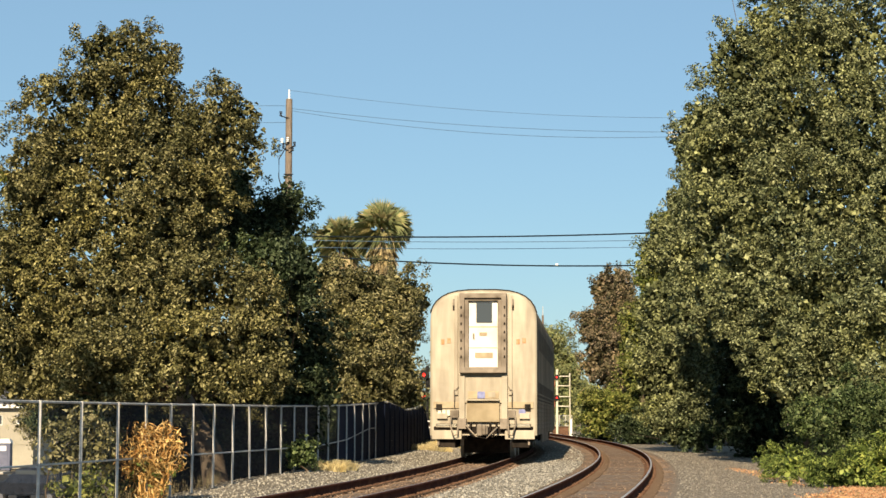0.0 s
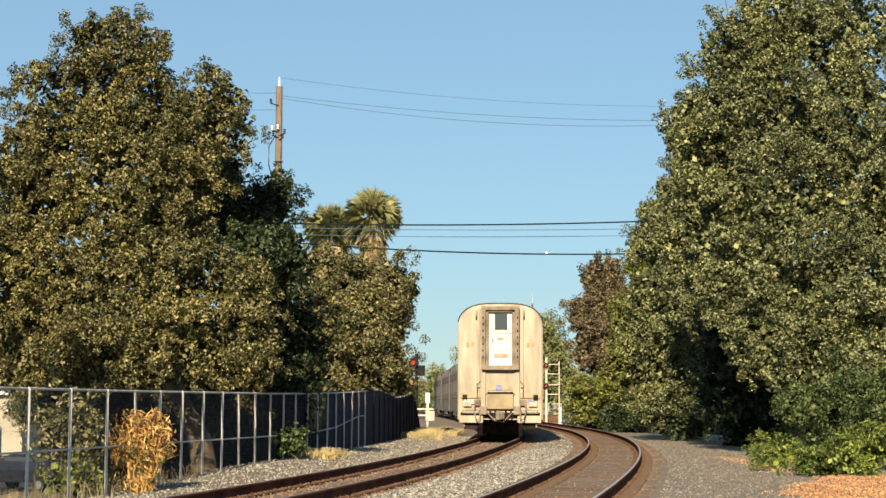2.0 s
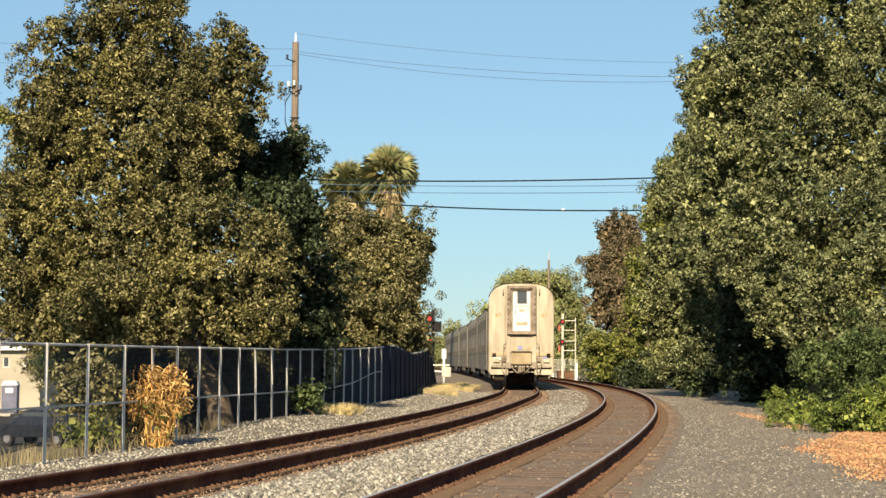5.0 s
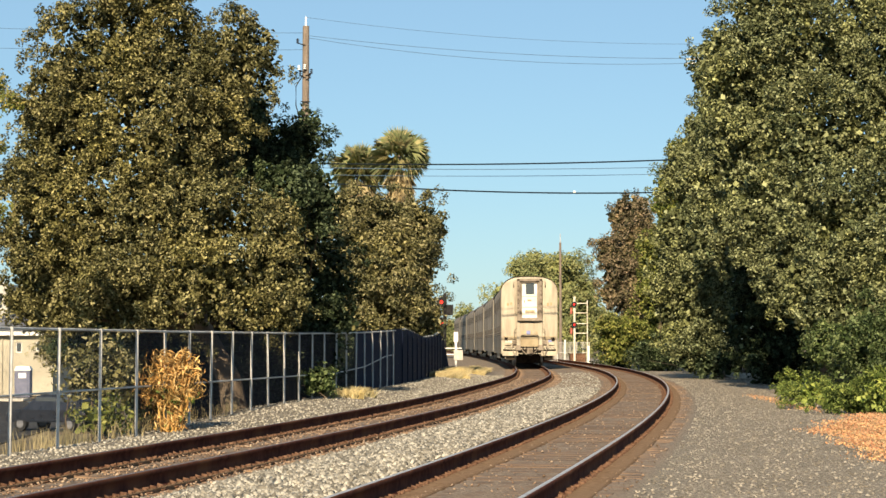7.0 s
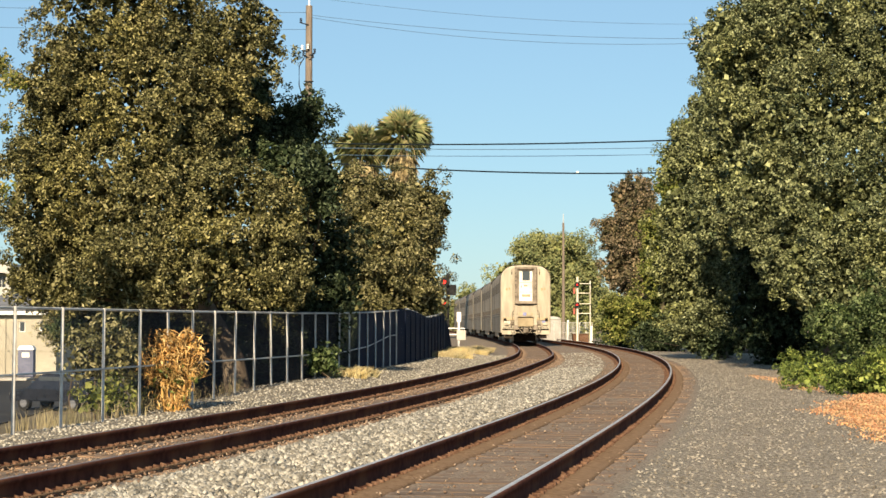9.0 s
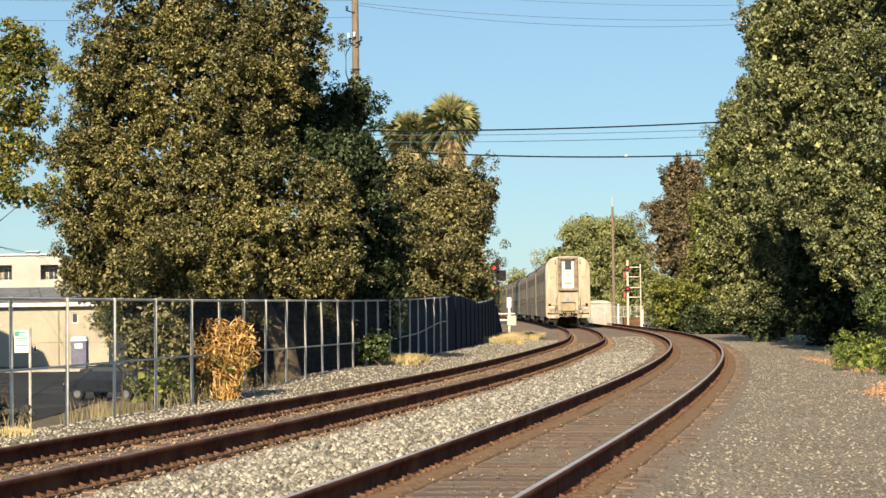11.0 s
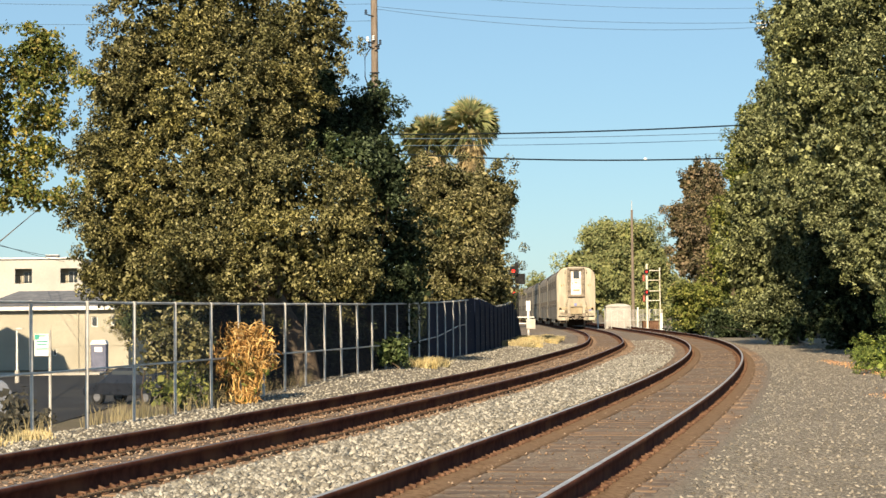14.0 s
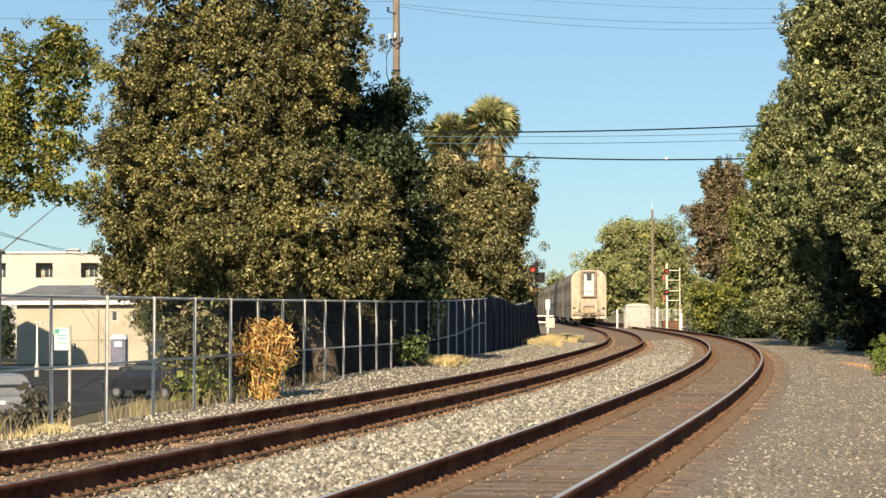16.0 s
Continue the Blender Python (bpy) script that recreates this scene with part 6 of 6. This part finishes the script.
        panel(door, "door_handle", (-0.28, yy + e * 0.1, 3.56), (0.05, 0.04, 0.16), M_DIAPHRAGM)
        panel(door, "notice", (0.0, yy + e * 0.078, 3.62), (0.22, 0.012, 0.1), M_TANGREY)
        for sx in (-1, 1):
            panel(root, "corner_rib", (sx * 0.79, yy + e * 0.03, 3.3), (0.10, 0.1, 2.9), M_CAREND)
            panel(root, "lamp", (sx * 0.86, yy + e * 0.04, 4.55), (0.06, 0.08, 0.2), M_DIAPHRAGM)
            for k in range(2):
                panel(root, "number_mark", (sx * 1.1 + (k - 0.5) * 0.18, yy + e * 0.004, 3.4 + 0.03 * k), (0.10, 0.012, 0.15), M_ORANGEMARK, "worn orange number mark")
            panel(root, "lower_band", (sx * 1.08, yy + e * 0.02, 1.56), (0.75, 0.06, 0.19), M_TANGREY, "grey-tan equipment band")
            panel(root, "marker_light", (sx * 1.29, yy + e * 0.07, 1.5), (0.17, 0.06, 0.17), M_UNDER, "dark square marker light")
            panel(root, "socket_box", (sx * 1.2, yy + e * 0.06, 1.24), (0.3, 0.1, 0.16), M_CAREND)
            panel(root, "socket_box", (sx * 0.83, yy + e * 0.06, 1.3), (0.22, 0.14, 0.22), M_DIAPHRAGM)
            # flat black plate: the step recess's shade is put into its colour
            panel(root, "step_well", (sx * 1.07, yy + e * 0.035, 0.94), (0.62, 0.03, 0.15), M_UNDER, "flat dark plate coloured as a shaded step recess")
            panel(root, "step_tread", (sx * 1.07, yy + e * 0.08, 0.93), (0.6, 0.1, 0.03), M_CAREND)
            panel(root, "pilot_bar", (sx * 1.06, yy + e * 0.05, 0.70), (0.86, 0.12, 0.26), M_CAREND)
            bm = fresh()
            limb(bm, [(sx * 0.92, yy + e * 0.1, 1.28), (sx * 0.95, yy + e * 0.26, 1.0), (sx * 0.86, yy + e * 0.3, 0.68), (sx * 0.74, yy + e * 0.26, 0.7), (sx * 0.72, yy + e * 0.12, 1.2)], [0.028] * 5, 6)
            part("hose", bm, M_DIAPHRAGM, root, "brown looped hose")
            bm = fresh()
            limb(bm, [(sx * 0.73, yy + e * 0.05, 2.1), (sx * 0.78, yy + e * 0.13, 2.0), (sx * 0.84, yy + e * 0.13, 2.0), (sx * 0.84, yy + e * 0.13, 1.5)], [0.014] * 4, 5)
            part("grab_iron", bm, M_DIAPHRAGM, root)
            panel(root, "end_sill", (sx * 0.6, yy + e * 0.1, 1.02), (0.22, 0.24, 0.3), M_DIAPHRAGM)
        for sx in (-1, 1):
            panel(root, "collision_post", (sx * 0.62, yy + e * 0.07, 1.75), (0.17, 0.12, 1.35), M_CAREND)
        for k in range(4):
            panel(root, "placard", (e * 1.28 - e * k * 0.13, yy + e * 0.06, 1.33), (0.10, 0.012, 0.17), M_CREAM, "small pale placard")
        panel(root, "placard", (-e * 1.13, yy + e * 0.06, 1.35), (0.19, 0.012, 0.17), M_BLUEPLATE, "blue placard")
        for sx in (-1, 1):
            panel(root, "step_rung", (sx * 1.07, yy + e * 0.13, 0.98), (0.58, 0.02, 0.025), M_CREAM)
            panel(root, "wheel_guard", (sx * 1.2, yy + e * 0.02, 0.66), (0.35, 0.1, 0.18), M_UNDER)
        panel(root, "gangway_panel", (0, yy + e * 0.03, 2.0), (1.25, 0.06, 0.76), M_CAREND)
        panel(root, "plate_band", (0, yy + e * 0.07, 1.85), (0.9, 0.03, 0.22), M_TANGREY)
        panel(root, "badge", (-0.06, yy + e * 0.09, 1.85), (0.22, 0.012, 0.2), M_BLUEPLATE, "blue plate")
        panel(root, "badge", (0.25, yy + e * 0.09, 1.86), (0.2, 0.012, 0.16), M_CAREND)
        panel(root, "end_step", (0, yy + e * 0.16, 1.70), (0.95, 0.28, 0.035), M_CAREND)
        panel(root, "apron", (0, yy + e * 0.08, 1.37), (0.95, 0.14, 0.6), M_APRON, "dull tan lower apron")
        panel(root, "coupler_shank", (0, yy + e * 0.2, 0.84), (0.2, 0.6, 0.22), M_UNDER)
        bm = fresh()
        box(bm, (-0.08, yy + e * 0.55, 0.84), (0.16, 0.26, 0.34), 0.04); box(bm, (0.1, yy + e * 0.5, 0.84), (0.12, 0.2, 0.26), 0.03); box(bm, (0.05, yy + e * 0.65, 0.84), (0.1, 0.1, 0.28), 0.03)
        part("coupler", bm, M_DIAPHRAGM, root, "knuckle coupler")
        for k in (-0.36, -0.18, 0.2, 0.38):
            bm = fresh()
            limb(bm, [(k, yy + e * 0.1, 1.05), (k * 1.05, yy + e * 0.28, 0.85), (k * 0.7, yy + e * 0.36, 0.62)], [0.03, 0.03, 0.025], 6)
            part("air_hose", bm, M_UNDER, root)
        for sx in (-1, 1):
            panel(root, "equipment_box", (sx * 1.08, yy - e * 0.35, 0.50), (0.5, 0.5, 0.34), M_UNDER, "black underfloor box")
            panel(root, "roof_vent_slot", (sx * 0.86, yy + e * 0.012, 4.42), (0.07, 0.03, 0.2), M_UNDER)
            panel(root, "brake_lever", (sx * 1.32, yy - e * 0.1, 0.54), (0.06, 0.12, 0.28), M_DIAPHRAGM)
        bm = fresh(); limb(bm, [(-0.5, yy + e * 0.3, 0.98), (-0.2, yy + e * 0.42, 0.66), (0.1, yy + e * 0.44, 0.60), (0.42, yy + e * 0.36, 0.92)], [0.022] * 4, 6)
        panel(root, "brake_beam", (0, yy - e * 1.6, 0.36), (1.34, 0.14, 0.42), M_UNDER)
        part("safety_chain", bm, M_DIAPHRAGM, root, "hanging grey chain")
        panel(root, "buffer_beam", (0, yy - e * 0.1, 0.83), (2.9, 0.2, 0.22), M_UNDER)
    # underframe and bogies
    panel(root, "underframe", (0, 0, 0.62), (2.5, 11.5, 0.36), M_UNDER)
    for e in (-1, 1):
        by = e * PIVOT
        bg = new("bogie"); bg.parent = root
        for sx in (-1, 1):
            part("side_frame", box(fresh(), (sx * 1.05, by, 0.55), (0.16, 3.4, 0.26), 0.04), M_UNDER, bg)
            part("spring", tube(fresh(), (sx * 1.05, by, 0.3), (sx * 1.05, by, 0.95), 0.14), M_UNDER, bg)
            part("equaliser", box(fresh(), (sx * 1.02, by, 0.34), (0.08, 2.0, 0.12), 0.02), M_UNDER, bg)
        part("bolster", box(fresh(), (0, by, 0.62), (2.1, 0.5, 0.3), 0.04), M_UNDER, bg)
        for ay in (-1.3, 1.3):
            ws = new("wheelset"); ws.parent = root; ws.location = (0, by + ay, 0.46)
            part("axle", tube(fresh(), (-0.95, 0, 0), (0.95, 0, 0), 0.085), M_UNDER, ws)
            for sx in (-1, 1):
                bm = fresh()
                tube(bm, (sx * 0.70, 0, 0), (sx * 0.82, 0, 0), 0.46, seg=28); tube(bm, (sx * 0.68, 0, 0), (sx * 0.70, 0, 0), 0.485, seg=28)
                part("wheel", bm, M_STEEL, ws, "worn steel wheel")
                part("journal", box(fresh(), (sx * 0.98, 0, 0), (0.2, 0.24, 0.24), 0.03), M_UNDER, ws)
    return root


CARS = []


def build_train():
    first = build_car(True)
    CARS.append(first)
    for k in range(1, 6):
        CARS.append(copy_thing(first, pose(0, 0, 0)))


def train_rear(t):
    """Where the rear end stands on the line after t seconds: a steady 7.2 m/s."""
    return 48.4 + 7.17 * t


def car_pose(n, t):
    mid = train_rear(t) + n * CAR_PITCH + CAR_LONG / 2
    ax, ay, _ = line_at(mid - PIVOT, TRACK_LEFT)
    bx, by, _ = line_at(mid + PIVOT, TRACK_LEFT)
    turn = math.degrees(math.atan2(-(bx - ax), by - ay))
    return pose((ax + bx) / 2, (ay + by) / 2, RAIL_TOP, 0, 0, turn)


build_train()


def motions():
    for n, c in enumerate(CARS):
        walk(c, [(k * 0.5, car_pose(n, k * 0.5)) for k in range(33)])
    # the wheels of the rear car roll without slipping
    step = 1 / 15
    for ws in [o for o in CARS[0].children if o.name.startswith("wheelset")]:
        at = ws.location.copy()
        walk(ws, [(k * step, pose(at.x, at.y, at.z, -math.degrees(7.17 * k * step / 0.46), 0, 0)) for k in range(241)])

# ---------------------------------------------------------------- tracks: rails, ties and their fixings
RAIL_WEB = [(-0.076, 0.0), (0.076, 0.0), (0.076, 0.014), (0.012, 0.034), (0.010, 0.128), (0.034, 0.140), (0.037, 0.150), (0.037, 0.174), (0.030, 0.18), (-0.030, 0.18), (-0.037, 0.174), (-0.037, 0.150), (-0.034, 0.140), (-0.010, 0.128), (-0.012, 0.034), (-0.076, 0.014)]
RAIL_RUN = np.concatenate([np.arange(-45, 100, 0.5), np.arange(100, 470, 2.0)])


def build_track(name, label, track, seed, polish):
    rng = np.random.default_rng(seed)
    root = thing(name, (0, 0, 0), label, "railway track", kind="structure")
    for side in (-1, 1):
        lat = track + side * HALF_GAUGE
        rail = sweep("rail", RAIL_RUN, [(lat + x, z) for x, z in RAIL_WEB], M_RAIL, root)
        head = sweep("running_surface", RAIL_RUN, [(lat + x, z) for x, z in ((-0.021, 0.1785), (0.021, 0.1785), (0.024, 0.1775), (0.020, 0.1835), (-0.020, 0.1835), (-0.024, 0.1775))], polish, rail)
        head["label"] = "polished steel running surface"
        wide = 0.34 if track == TRACK_RIGHT else 0.20
        bank = sweep("dust_bank", RAIL_RUN, [(lat + 0.07, 0.020), (lat + 0.16, 0.022), (lat + wide - 0.05, 0.012), (lat + wide, -0.03), (lat + 0.07, -0.03)], M_DUST, root, True)
        bank["label"] = "tan bank of rust dust and grit along the rail"
    # ties: one shared mesh, each laid a little askew
    bm = fresh()
    box(bm, (0, 0, -0.088), (2.6, 0.23, 0.17), 0.012)
    me = bpy.data.meshes.new("tie")
    bm.to_mesh(me); bm.free()
    me.materials.append(M_TIE)
    gap = 0.42
    for k in range(290):
        s = 0.5 + k * gap + rng.normal(0, 0.02)
        x, y, a = line_at(s, track + rng.normal(0, 0.03))
        ob = new("tie", me)
        ob.parent = root
        ob.location = (float(x), float(y), rng.uniform(-0.014, 0.0))
        ob.rotation_euler = (rng.normal(0, 0.008), rng.normal(0, 0.004), float(a) + rng.normal(0, 0.015))
    # fixings: base plates under each rail and anchors gripping its foot beside every tie
    V, Fc, PV, PF = [], [], [], []
    cube = np.array([(x, y, z) for x in (-.5, .5) for y in (-.5, .5) for z in (-.5, .5)])
    quads = np.array([(0, 1, 3, 2), (4, 6, 7, 5), (0, 4, 5, 1), (2, 3, 7, 6), (0, 2, 6, 4), (1, 5, 7, 3)])

    def block(store, faces, s, lat, z, size, skew=0.0, tilt=0.0):
        x, y, a = line_at(s, lat)
        a = a + skew
        p = cube * np.array(size)
        pz = p[:, 2] + p[:, 0] * tilt
        q = np.stack([x + p[:, 0] * np.cos(a) - p[:, 1] * np.sin(a), y + p[:, 0] * np.sin(a) + p[:, 1] * np.cos(a), z + pz], 1)
        faces.append(quads + len(store) * 8)
        store.append(q)

    for k in range(240):
        s = 0.5 + k * gap
        for side in (-1, 1):
            lat = track + side * HALF_GAUGE
            block(PV, PF, s, lat, 0.003, (0.36, 0.19, 0.014))
            for q in (-1, 1):
                for w in (-1, 1):
                    block(PV, PF, s + w * 0.06, lat + q * 0.10, 0.022, (0.03, 0.03, 0.03), 0.3)
                if rng.random() < 0.93:
                    block(V, Fc, s + q * 0.105 + rng.normal(0, 0.006), lat + 0.088 + rng.normal(0, 0.006), 0.026, (0.062, 0.026, 0.038), rng.normal(0, .3), rng.normal(-0.1, 0.2))
                    block(V, Fc, s + q * 0.105 + rng.normal(0, 0.006), lat - 0.075, 0.022, (0.05, 0.026, 0.04), rng.normal(0, .15))
    tagged(mesh_np("rail_anchors", np.concatenate(V), np.concatenate(Fc), M_STEELRUST, root), kind="stuff")
    tagged(mesh_np("tie_plates", np.concatenate(PV), np.concatenate(PF), M_STEELRUST, root), kind="stuff")
    V, Fc = [], []
    for k in range(700):
        block(V, Fc, 0.5 + 290 * gap + k * gap, track, -0.09, (2.6, 0.23, 0.17))
    tagged(mesh_np("far_ties", np.concatenate(V), np.concatenate(Fc), M_TIE, root), kind="stuff")


build_track("railway_track", "curving railway track with rusty rails on wooden ties", TRACK_LEFT, 71, M_RAILHEADDULL)
build_track("railway_track", "curving railway track with polished rails on brown wooden ties", TRACK_RIGHT, 72, M_RAILHEAD)

stones("ballast_stones", "pale crushed stones heaped between the two tracks", M_STONE, 26000, (4, 52), (-2.78, -1.26), (0.022, 0.062), 0.012, 81, 1.5)
stones("ballast_stones", "pale crushed stones heaped between the two tracks", M_STONE, 2400, (40, 85), (-2.75, -1.3), (0.025, 0.055), -0.004, 82, 1.9)
stones("shoulder_stones", "grey stones on the shoulder below the fence", M_STONE, 18000, (6, 80), (-8.3, -5.2), (0.016, 0.048), 0.004, 83, 1.4)
stones("road_stones", "small stones loose on the gravel road", M_ROADSTONE, 30000, (2, 80), (1.42, 7.8), (0.010, 0.038), 0.0, 84, 1.4)
stones("rusty_stones", "rust-stained stones between the ties", M_RUSTSTONE, 2600, (2, 60), (-1.25, 1.35), (0.010, 0.026), 0.025, 85, 1.5)
stones("rusty_stones", "rust-stained stones between the ties", M_RUSTSTONE, 9000, (2, 70), (-5.25, -2.7), (0.015, 0.032), 0.02, 86, 1.5)

motions()
